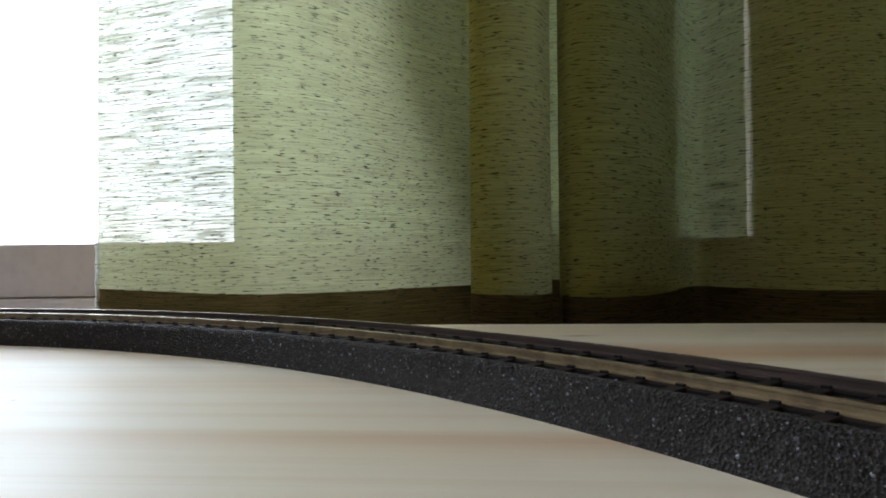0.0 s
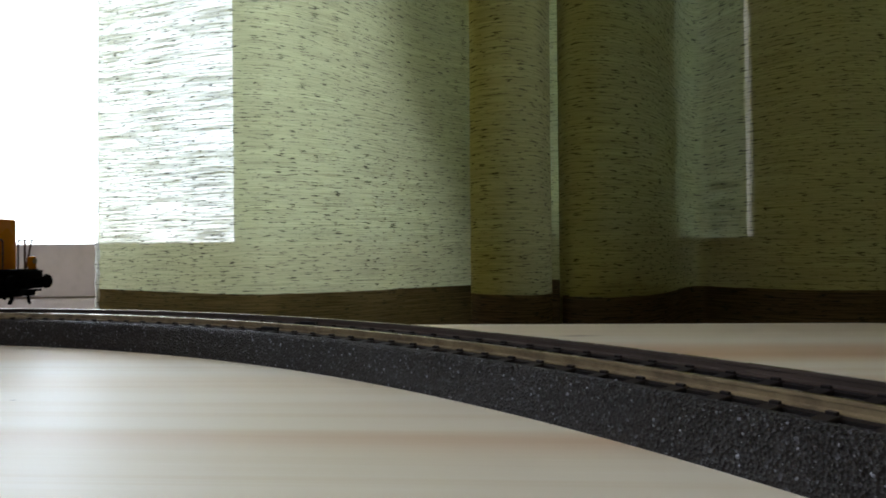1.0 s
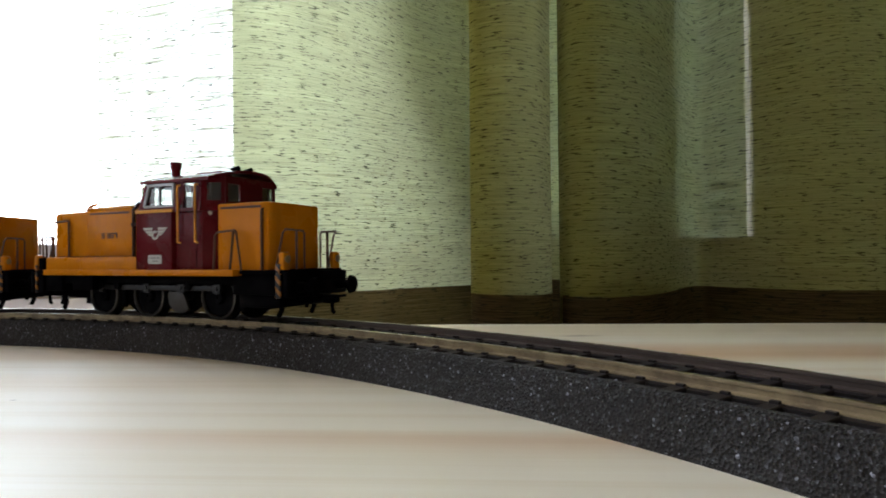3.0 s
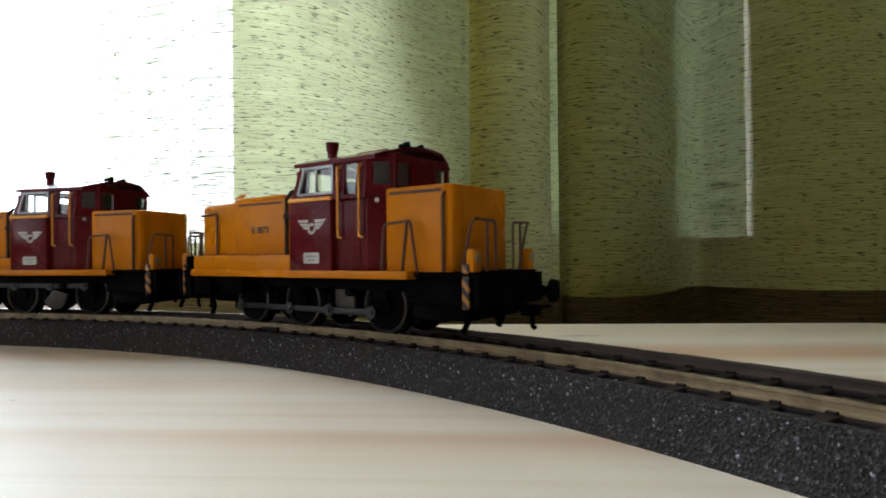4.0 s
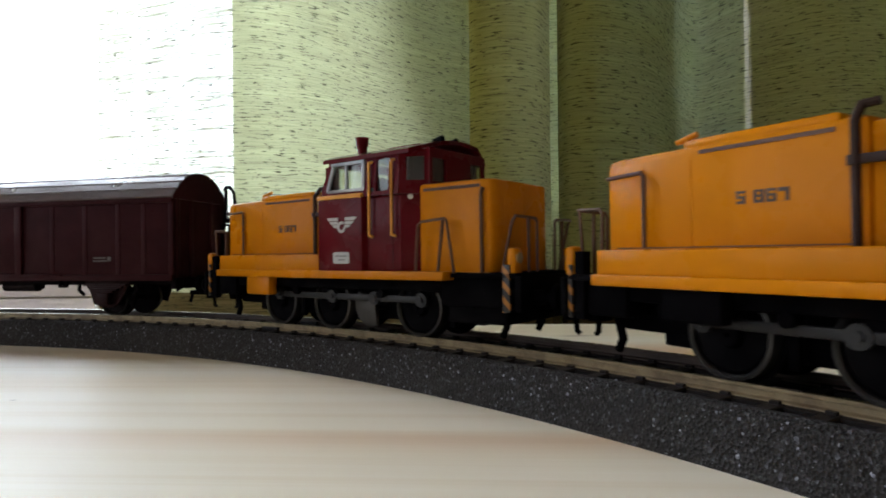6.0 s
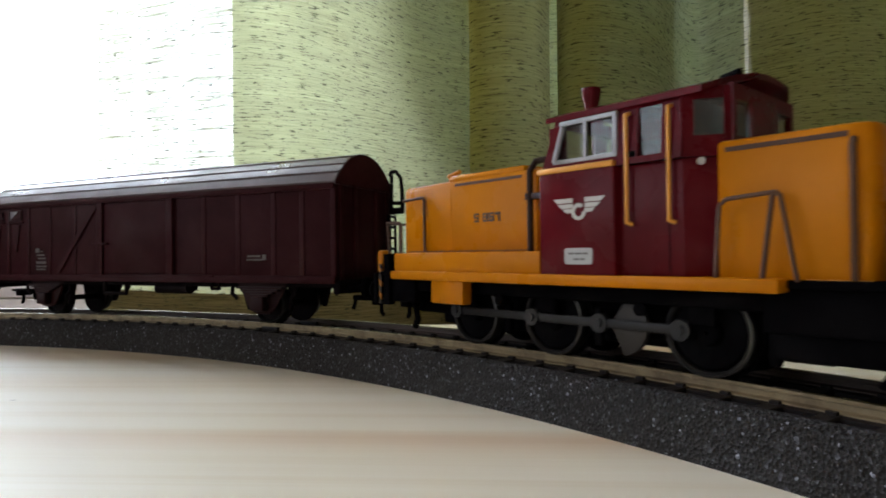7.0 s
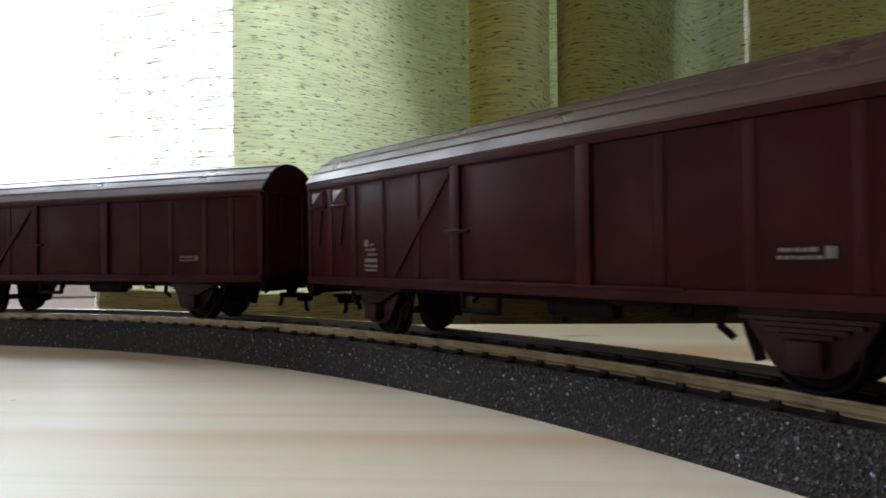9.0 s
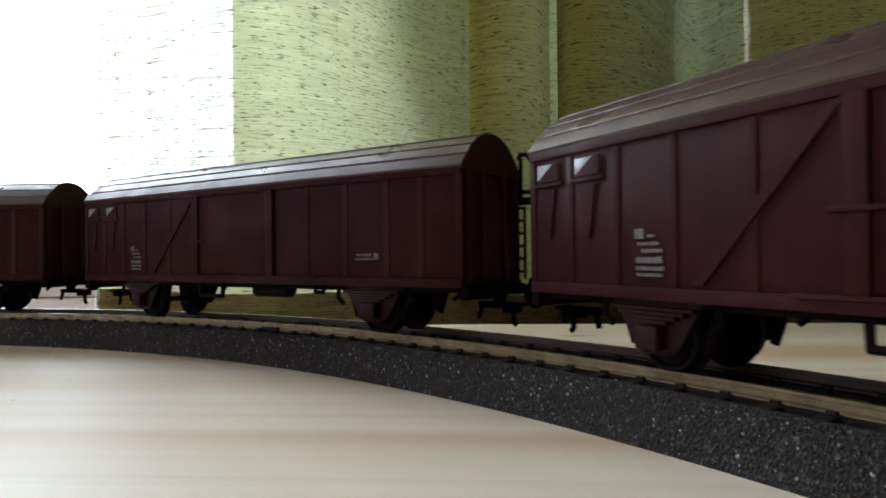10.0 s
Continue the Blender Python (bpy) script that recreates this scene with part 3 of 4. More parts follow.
def locomotive(box_mat, box_label, words):
    t = thing("model_locomotive", words, "model train", "the train")
    # running gear
    frame_bm = B()
    box(frame_bm, -56, 54, -6.0, 6.0, 5.5, 14.0, 0.5)
    box(frame_bm, -50, 34, -12.5, 12.5, 11.5, 14.4, 0.4)
    part("chassis", frame_bm, M_BLACK, t, "black chassis")
    part("end_frame", box(B(), 33, 54.2, -13.5, 13.5, 8.5, 15.2, 0.5), M_BLACK, t)
    part("end_frame", box(B(), -61.4, -48, -13.5, 13.5, 8.5, 15.0, 0.5), M_BLACK, t)
    part("gear_case", box(B(), -46, 40, -5.8, 5.8, 3.4, 6.0, 0.5), M_BLACK, t)
    part("gear_case", box(B(), 34, 50, -12, 12, 4.6, 9.0, 0.6), M_BLACK, t)
    for x0, x1 in ((54.0, 55.6), (-62.8, -61.4)):
        part("buffer_beam", box(B(), x0, x1, -15.5, 15.5, 8.0, 15.6, 0.3), M_BLACK, t)
        buffers(t, 55.4 if x0 > 0 else -62.6)
        coupler(t, 55.4 if x0 > 0 else -62.6, x0 > 0)
    for s in (-1, 1):
        pan = B()
        box(pan, -46, 34, s * 10.6 - 0.4, s * 10.6 + 0.4, 11.2, 14.4)
        for x in (-31.0, -8.5, 23.0):
            box(pan, x - 2.2, x + 2.2, s * 10.9 - 0.6, s * 10.9 + 0.6, 8.6, 13.5, 0.3)
        for x in (-40.5, -20.0, 13.0, 34.5):
            cyl(pan, (x, s * 10.4, 10.6), (x, s * 13.0, 10.6), 1.2, n=12)
        for x in (-21.0, 2.0, 33.0):
            box(pan, x - 0.8, x + 0.8, s * 8.6 - 0.7, s * 8.6 + 0.7, 3.0, 10.0, 0.3)
        part("side_frame", pan, M_BLACK, t)
        part("tool_box", box(B(), -38, -27.3, min(s * 13.6, s * 16.6), max(s * 13.6, s * 16.6), 9.2, 14.5, 0.5), box_mat, t, box_label)
        for x in (46.0, -55.0):
            tube_bm = tube(B(), [(x, s * 8.2, 9), (x + 1.6, s * 8.2, 4.0), (x + 0.4, s * 8.2, 1.6)], 0.8)
            part("rail_guard", tube_bm, M_BLACK, t)
    sets = [wheelset(t, x, 7.2, M_BLACK, M_RIM) for x in (-31.0, -8.5, 23.0)]
    # jackshaft with its counterweight, and the rods on both sides
    shaft = part("jackshaft", cyl(B(), (0, -10.2, 0), (0, 10.2, 0), 1.6), M_IRON, t)
    shaft.location = (0.0075, 0, 0.0074)
    for s in (-1, 1):
        fan = [(1.7 * math.cos(radians(a)), 1.7 * math.sin(radians(a))) for a in (-60, -30, 0, 30, 60)]
        fan += [(5.6 * math.cos(radians(a)), 5.6 * math.sin(radians(a))) for a in range(105, 260, 15)]
        part("counterweight", prism(B(), fan, "y", s * 10.0 - 0.6, s * 10.0 + 0.6, 0.15), M_WEIGHT, shaft, "grey cast counterweight")
    rods = []
    for s in (-1, 1):
        bm = B()
        for x in (-31.0, -8.5, 7.5, 23.0):
            cyl(bm, (x, s * 10.9, 0), (x, s * 12.1, 0), 1.75, n=16)
            cyl(bm, (x, s * 9.6, 0), (x, s * 12.5, 0), 0.8, n=10)
        box(bm, -31, 23, s * 11.4 - 0.4, s * 11.4 + 0.4, -0.8, 0.8, 0.15)
        rods.append(part("coupling_rod", bm, M_ROD, t, "grey metal coupling rod"))
    # superstructure
    plate = B()
    box(plate, -52.5, 36.7, -17.5, 17.5, 14.4, 16.4, 0.25)
    part("footplate", plate, M_ORANGE, t, "orange running board")
    for x0, x1 in ((36.9, 54.0), (-61.4, -52.7)):
        part("platform", box(B(), x0, x1, -15.0, 15.0, 15.0, 16.2, 0.2), M_BLACK, t)
    for s in (-1, 1):
        lo, hi = min(s * 13.0, s * 17.0), max(s * 13.0, s * 17.0)
        part("battery_box", box(B(), -51.5, -5.2, lo, hi, 16.3, 20.7, 0.35), M_ORANGE, t)
    hood = B()
    prism(hood, [(-52.4, 16.3), (-9.0, 16.3), (-9.0, 37.4), (-34.0, 37.2), (-51.6, 37.0), (-52.4, 36.0)], "y", -13.2, 13.2, 1.3)
    rear = part("rear_hood", hood, M_ORANGE, t, "long orange engine hood")
    part("hood_lid", box(B(), -36.0, -12.5, -12.9, 12.9, 36.4, 38.3, 0.85), M_ORANGE, rear)
    part("hood_neck", box(B(), -9.2, -2.0, -12.4, 12.4, 16.3, 36.4, 0.5), M_ORANGE, rear)
    for s in (-1, 1):
        y0 = s * 13.2
        part("hood_groove", box(B(), -33.0, -13.0, y0 - 0.12, y0 + 0.12, 35.6, 36.2), M_BROWNRAIL, rear)
        for x in (-44.0, -34.6):
            part("door_seam", box(B(), x - 0.15, x + 0.15, y0 - 0.06, y0 + 0.06, 21.0, 35.0), M_ORANGE, rear)
        for zz in (20.9,):
            part("door_seam", box(B(), -50.0, -10.0, y0 - 0.08, y0 + 0.08, zz, zz + 0.2), M_BROWNRAIL, rear)
        part("pipe", tube(B(), [(-10.6, s * 13.4, 17), (-10.6, s * 13.4, 36.5), (-10.6, s * 11.5, 38.8), (-8.6, s * 11.0, 39.0)], 0.6), M_PIPE, t, "dark brown exhaust pipe")
        part("pipe_clamp", cyl(B(), (-10.6, s * 13.4, 31.0), (-10.6, s * 13.4, 32.2), 1.0, n=12), M_PIPE, t)
        part("bracket", box(B(), -10.6, -5.4, s * 13.4 - 0.6, s * 13.4 + 0.3, 31.0, 32.2, 0.1), M_PIPE, t)
        part("handrail", tube(B(), [(-51.6, s * 13.9, 33.6), (-44.0, s * 13.9, 33.9), (-43.4, s * 13.9, 33.2), (-43.4, s * 13.9, 21.0)], 0.36), M_BROWNRAIL, t)
        bars(rear, "running_number", M_PRINT, y0, [(-26.8, -25.4, 27.2, 29.1), (-24.1, -22.6, 27.2, 29.1), (-22.3, -20.8, 27.2, 29.1), (-20.5, -19.0, 27.2, 29.1)])
        bars(rear, "running_number_gap", M_ORANGE, s * 13.33, [(-26.8, -25.9, 27.6, 27.95), (-26.3, -25.4, 28.35, 28.7), (-23.6, -23.1, 27.6, 28.0), (-23.6, -23.1, 28.35, 28.75), (-21.8, -21.3, 27.6, 28.0), (-21.8, -20.8, 28.4, 28.7), (-20.5, -19.5, 27.2, 28.5)], 0.05)
    part("whistle", cyl(cyl(B(), (-39, -8, 36.6), (-39, -8, 39.4), 0.7, 0.4), (-41, -8, 39.0), (-37, -8, 39.9), 0.5), M_ORANGE, t)
    fh = B()
    prism(fh, [(26.6, -13.2), (44.0, -13.2), (46.4, -12.5), (47.2, -10.6), (47.2, 10.6), (46.4, 12.5), (44.0, 13.2), (26.6, 13.2)], "z", 15.8, 37.0, 0.7)
    front = part("front_hood", fh, M_ORANGE, t, "tall short orange front hood")
    for s in (-1, 1):
        part("hood_groove", box(B(), 28.0, 44.0, s * 13.2 - 0.15, s * 13.2 + 0.15, 35.2, 35.9), M_BROWNRAIL, front)
        part("handrail", tube(B(), [(44.6, s * 13.6, 16.2), (44.6, s * 13.6, 34.0), (44.6, s * 13.0, 34.9)], 0.45), M_BROWNRAIL, t)
    for s in (-1, 1):
        part("hood_lip", box(B(), 38.8, 46.6, s * 13.35 - 0.35, s * 13.35 + 0.35, 15.5, 16.3, 0.1), M_YELLOWRAIL, front)
    for y in (-8, 0, 8):
        part("door_seam", box(B(), 47.15, 47.25, y - 0.12, y + 0.12, 17.0, 34.5), M_ORANGE, front)
    # cab
    low = B()
    prism(low, [(-5.0, -17.2), (11.2, -17.2), (11.6, -15.4), (22.5, -15.4), (26.8, -12.6), (26.8, 12.6), (22.5, 15.4), (11.6, 15.4), (11.2, 17.2), (-5.0, 17.2)], "z", 16.3, 34.9, 0.3)
    cab = part("cab", low, M_RED, t, "dark red driver's cab")
    for s in (-1, 1):
        ledge = B()
        box(ledge, -5.6, 11.0, min(s * 15.8, s * 17.3), max(s * 15.8, s * 17.3), 34.8, 35.9, 0.3)
        part("waist_ledge", ledge, M_YELLOWRAIL, cab, "orange ledge under the window")
        # upper side: posts and lintel round a two-light window, then the door with its light
        def side(x0, x1, x2, x3, z0, z1):
            """A panel from z0 (x0..x1) to z1 (x2..x3), leaning inwards with height."""
            up = B()
            def y(z):
                return s * (16.4 - (z - 35) * 0.11)
            a = [up.verts.new((x0, y(z0), z0)), up.verts.new((x1, y(z0), z0)), up.verts.new((x3, y(z1), z1)), up.verts.new((x2, y(z1), z1))]
            b = [up.verts.new((v.co.x, v.co.y - s * 0.9, v.co.z)) for v in a]
            fs = [up.faces.new(a), up.faces.new(b)]
            for i in range(4):
                fs.append(up.faces.new((a[i], a[(i + 1) % 4], b[(i + 1) % 4], b[i])))
            bmesh.ops.recalc_face_normals(up, faces=fs)
            part("window_surround", up, M_RED, cab)
        side(-5.0, 12.6, -4.7, 12.6, 34.9, 37.0)
        side(-4.7, -2.2, -2.6, -0.4, 37.0, 44.0)
        side(10.8, 14.6, 11.2, 14.6, 37.0, 44.0)
        side(-2.6, 14.6, -2.3, 14.6, 44.0, 45.6)
        side(12.6, 22.6, 12.6, 22.6, 34.9, 36.0)
        side(14.6, 15.0, 14.6, 15.0, 36.0, 44.0)
        side(19.2, 22.6, 19.2, 22.6, 36.0, 44.0)
        side(14.6, 22.6, 14.6, 22.6, 44.0, 45.6)
        # chamfered corner beside the front hood
        part("corner_post", prism(B(), [(22.2, s * 15.6), (22.6, s * 15.9), (24.0, s * 14.9), (23.5, s * 14.4)], "z", 34.9, 45.6), M_RED, cab)
        part("corner_post", prism(B(), [(27.2, s * 11.9), (27.6, s * 12.5), (28.6, s * 11.6), (28.2, s * 11.0)], "z", 34.9, 45.6), M_RED, cab)
        part("corner_post", prism(B(), [(22.4, s * 15.4), (22.8, s * 15.7), (28.0, s * 11.9), (27.6, s * 11.5)], "z", 34.9, 38.2), M_RED, cab)
        part("corner_post", prism(B(), [(22.4, s * 15.4), (22.8, s * 15.7), (28.0, s * 11.9), (27.6, s * 11.5)], "z", 43.8, 45.6), M_RED, cab)
        fr = B()
        y = s * 15.95
        for x0, x1, z0, z1 in ((-2.4, 11.1, 36.5, 37.3), (-0.8, 11.2, 43.4, 44.2), (10.4, 11.2, 36.8, 44.0), (4.4, 5.0, 36.8, 44.0)):
            box(fr, x0, x1, min(y - s * 0.4, y + s * 0.35), max(y - s * 0.4, y + s * 0.35), z0, z1, 0.1)
        tube(fr, [(-2.1, s * 16.2, 36.9), (-0.4, s * 15.5, 43.9)], 0.55)
        wframe = part("window_frame", fr, M_SILVER, cab, "silver two-light side window frame")
        gl = part("pane", box(B(), -2.4, 11.0, min(s * 15.3, s * 15.45), max(s * 15.3, s * 15.45), 36.8, 44.0), M_GLASS, wframe)
        gl2 = part("pane", box(B(), 14.8, 19.4, min(s * 15.2, s * 15.35), max(s * 15.2, s * 15.35), 35.8, 44.2), M_GLASS, wframe)
        gl3 = part("pane", prism(B(), [(22.8, s * 15.2), (22.9, s * 15.3), (27.9, s * 11.8), (27.8, s * 11.7)], "z", 38.0, 44.0), M_GLASS, wframe)
        for x in (13.2, 20.7):
            part("door_handrail", tube(B(), [(x, s * 15.4, 43.4), (x, s * 16.6, 43.0), (x, s * 16.6, 25.2), (x + 0.9, s * 16.2, 24.8)], 0.33), M_YELLOWRAIL, t, "yellow door handrail")
        part("door_seam", box(B(), 20.0, 20.15, s * 15.4 - 0.06, s * 15.4 + 0.06, 17, 35), M_BLACK, cab)
        part("cab_lamp", cyl(B(), (24.4, s * 13.7, 34.2), (25.0, s * 14.6, 34.2), 0.6), M_WHITE, t, "small white lamp")
        # winged wheel emblem
        y0, y1 = s * 17.2, s * 17.34
        wing = B()
        cx, cz = 4.0, 27.9
        for d in (-1, 1):
            for a, b, z0, z1 in ((1.3, 5.5, 1.3, 2.1), (1.3, 4.6, 0.35, 1.1), (1.2, 3.5, -0.5, 0.2)):
                pts = [(cx + d * a, cz + z0), (cx + d * (b - 0.8), cz + z0), (cx + d * b, cz + z1), (cx + d * a, cz + z1)]
                prism(wing, pts, "y", min(y0, y1), max(y0, y1))
        for k in range(2, 14):
            a0, a1 = 2 * math.pi * k / 14, 2 * math.pi * (k + 1) / 14
            prism(wing, [(cx + r * math.cos(a), cz - 0.35 + r * math.sin(a)) for a, r in ((a0, 1.5), (a1, 1.5), (a1, 0.85), (a0, 0.85))], "y", min(y0, y1), max(y0, y1))
        part("wing_emblem", wing, M_WHITE, cab, "white winged wheel emblem", smooth=False)
        rounded = [(3.8 + dx * 2.5 + 0.5 * math.cos(radians(a)), 19.7 + dz * 0.95 + 0.5 * math.sin(radians(a)))
                   for dx, dz, a0 in ((1, 1, 0), (-1, 1, 90), (-1, -1, 180), (1, -1, 270)) for a in (a0, a0 + 45, a0 + 90)]
        pl = part("builder_plate", prism(B(), rounded, "y", min(y0, y1), max(y0, y1)), M_PLATE, cab, "pale plate with small print")
        bars(pl, "plate_print", M_GREYPRINT, s * 17.34, [(1.7, 2.9, 20.0, 20.35), (3.1, 4.6, 20.0, 20.35), (4.8, 5.9, 20.0, 20.35), (2.8, 4.1, 19.0, 19.35), (4.3, 5.2, 19.0, 19.35)], 0.03)
    for x in (-4.6, 27.8):
        endw = B()
        lean = 2.0 if x < 0 else 0.0
        for y0, y1, z0, z1 in ((-15.4, 15.4, 34.9, 38.0), (-14.0, 14.0, 43.6, 46.0), (-5.2 if x > 0 else -2.0, 5.2 if x > 0 else 2.0, 38.0, 43.6), (-15.3, -11.2, 38.0, 43.6), (11.2, 15.3, 38.0, 43.6)):
            if x > 0:
                y0, y1 = max(y0, -11.8), min(y1, 11.8)
                if y0 in (11.2,):
                    y0 = 10.6
                if y1 in (-11.2,):
                    y1 = -10.6
            lo = x + lean * (z0 - 34.9) / 10
            box(endw, lo, lo + 0.9, y0, y1, z0, z1)
        part("end_wall", endw, M_RED, cab)
    for x, inner in ((-3.2, 2.0), (28.0, 5.2)):
        for y0, y1 in ((-11.2, -inner), (inner, 11.2)):
            part("pane", box(B(), x, x + 0.15, y0, y1, 37.8, 43.8), M_GLASS, cab)
    part("seat", box(box(B(), 2, 8, -7, 7, 35.1, 37.4, 0.4), 16, 20, -8, 8, 35.1, 38.6, 0.4), M_CABIN, cab, "dark cab interior")
    part("control_desk", box(B(), 5.5, 9.5, -9.5, 9.5, 35.0, 40.6, 0.5), M_CABIN, cab)
    # dark boxes added to stop daylight showing straight through the cab panes
    part("view_block", box(B(), 5.5, 20.0, 0.0, 1.2, 35.0, 41.6, 0.2), M_CABIN, cab)
    part("corner_view_block", box(B(), 20.6, 21.4, -10.5, 10.5, 35.0, 45.4), M_CABIN, cab)
    rf = B()
    arc = [(y, 45.4 + 3.2 * (1 - (y / 16.2) ** 2)) for y in (-16.2, -14, -11, -7, -3, 0, 3, 7, 11, 14, 16.2)]
    prism(rf, arc + [(y, z - 1.0) for y, z in reversed(arc)], "x", -4.0, 29.8)
    for v in rf.verts:
        if v.co.x > 28 and abs(v.co.y) > 7:
            v.co.x -= (abs(v.co.y) - 7) * 0.42
    part("roof", rf, M_RED, cab, "arched dark red cab roof with an overhang")
    part("roof_hatch", box(B(), 9, 20, -5, 5, 47.4, 48.9, 0.3), M_RED, cab)
    ex = B()
    loops = []
    for r, z in ((2.5, 46.4), (2.4, 47.8), (1.6, 48.6), (1.45, 50.0), (1.5, 50.8), (1.8, 51.6), (2.0, 53.8), (1.65, 53.8), (1.2, 51.6), (0.3, 51.4)):
        loops.append([ex.verts.new((-4.6 + r * math.cos(k * math.pi / 12), -1 + r * math.sin(k * math.pi / 12), z)) for k in range(24)])
    for a, b in zip(loops, loops[1:]):
        for k in range(24):
            ex.faces.new((a[k], a[(k + 1) % 24], b[(k + 1) % 24], b[k]))
    bmesh.ops.recalc_face_normals(ex, faces=ex.faces)
    part("exhaust_funnel", ex, M_RED, t, "flared dark red exhaust stack")
    for y in (-3.0, 3.0):
        part("horn", cyl(cyl(B(), (24, y, 48.2), (24, y, 49.4), 0.4), (22.8, y, 49.4), (26.0, y, 49.4), 0.4, 1.0), M_BLACK, t)
    # railings, steps, lamps at both ends
    for e in (1, -1):
        for s in (-1, 1):
            if e > 0:
                hoop = [(49.6, s * 13.4, 16), (52.2, s * 13.2, 27.2), (53.0, s * 13.0, 28.3), (53.2, s * 11.6, 28.3), (53.2, s * 4.8, 28.1), (53.2, s * 4.2, 27.2), (53.2, s * 4.2, 16)]
            else:
                hoop = [(-53.6, s * 13.4, 16), (-53.6, s * 13.2, 27.6), (-54.3, s * 13.2, 28.4), (-60.0, s * 13.0, 28.6), (-60.9, s * 12.0, 28.5), (-60.9, s * 4.8, 28.3), (-60.9, s * 4.2, 27.4), (-60.9, s * 4.2, 16)]
            part("railing", tube(B(), hoop, 0.34), M_BROWNRAIL, t, "thin dark brown platform railing")
            xp = 53.2 if e > 0 else -60.9
            part("railing_post", tube(B(), [(xp, s * 8.0, 16), (xp, s * 8.0, 28.2)], 0.4), M_BROWNRAIL, t)
            xs = 51.6 if e > 0 else -60.6
            half = 0.9 if e > 0 else 0.5
            if e < 0:
                part("railing_post", tube(B(), [(-58.4, s * 13.2, 16), (-59.6, s * 13.1, 28.4)], 0.34), M_BROWNRAIL, t)
                part("step_back", box(B(), -59.6, -57.2, min(s * 12.6, s * 14.6), max(s * 12.6, s * 14.6), 7.6, 20.6, 0.2), M_BLACK, t)
            part("step_plate", box(B(), xs - half, xs + half, min(s * 14.4, s * 15.0), max(s * 14.4, s * 15.0), 7.8, 18.0, 0.15), M_HAZARD, t, "yellow and black striped step plate")
            for zz in (8.4, 12.0):
                part("step", box(B(), xs - 2.4, xs + 2.4, min(s * 11.5, s * 14.6), max(s * 11.5, s * 14.6), zz, zz + 0.6), M_BLACK, t)
            xl = 53.8 if e > 0 else -62.4
            lo, hi = min(xl - 2.4 * e, xl), max(xl - 2.4 * e, xl)
            lamp = part("headlamp", box(B(), lo, hi, s * 13.0 - 1.7, s * 13.0 + 1.7, 15.6, 21.6, 0.9), M_ORANGE, t, "orange boxed headlamp")
            part("lens", cyl(B(), (xl - 0.1 * e, s * 13.0, 19.4), (xl + 0.2 * e, s * 13.0, 19.4), 1.2), M_LENS, lamp)
    for s in (-1, 1):
        part("side_railing", tube(B(), [(27.4, s * 15.8, 16), (28.2, s * 15.8, 27.0), (29.2, s * 15.8, 27.9), (36.0, s * 15.8, 28.4), (36.6, s * 15.8, 27.8), (38.6, s * 15.8, 16)], 0.34), M_BROWNRAIL, t)
        part("side_railing_post", tube(B(), [(35.6, s * 15.8, 28.2), (34.0, s * 15.8, 16)], 0.4), M_BROWNRAIL, t)
    return t, sets, shaft, rods


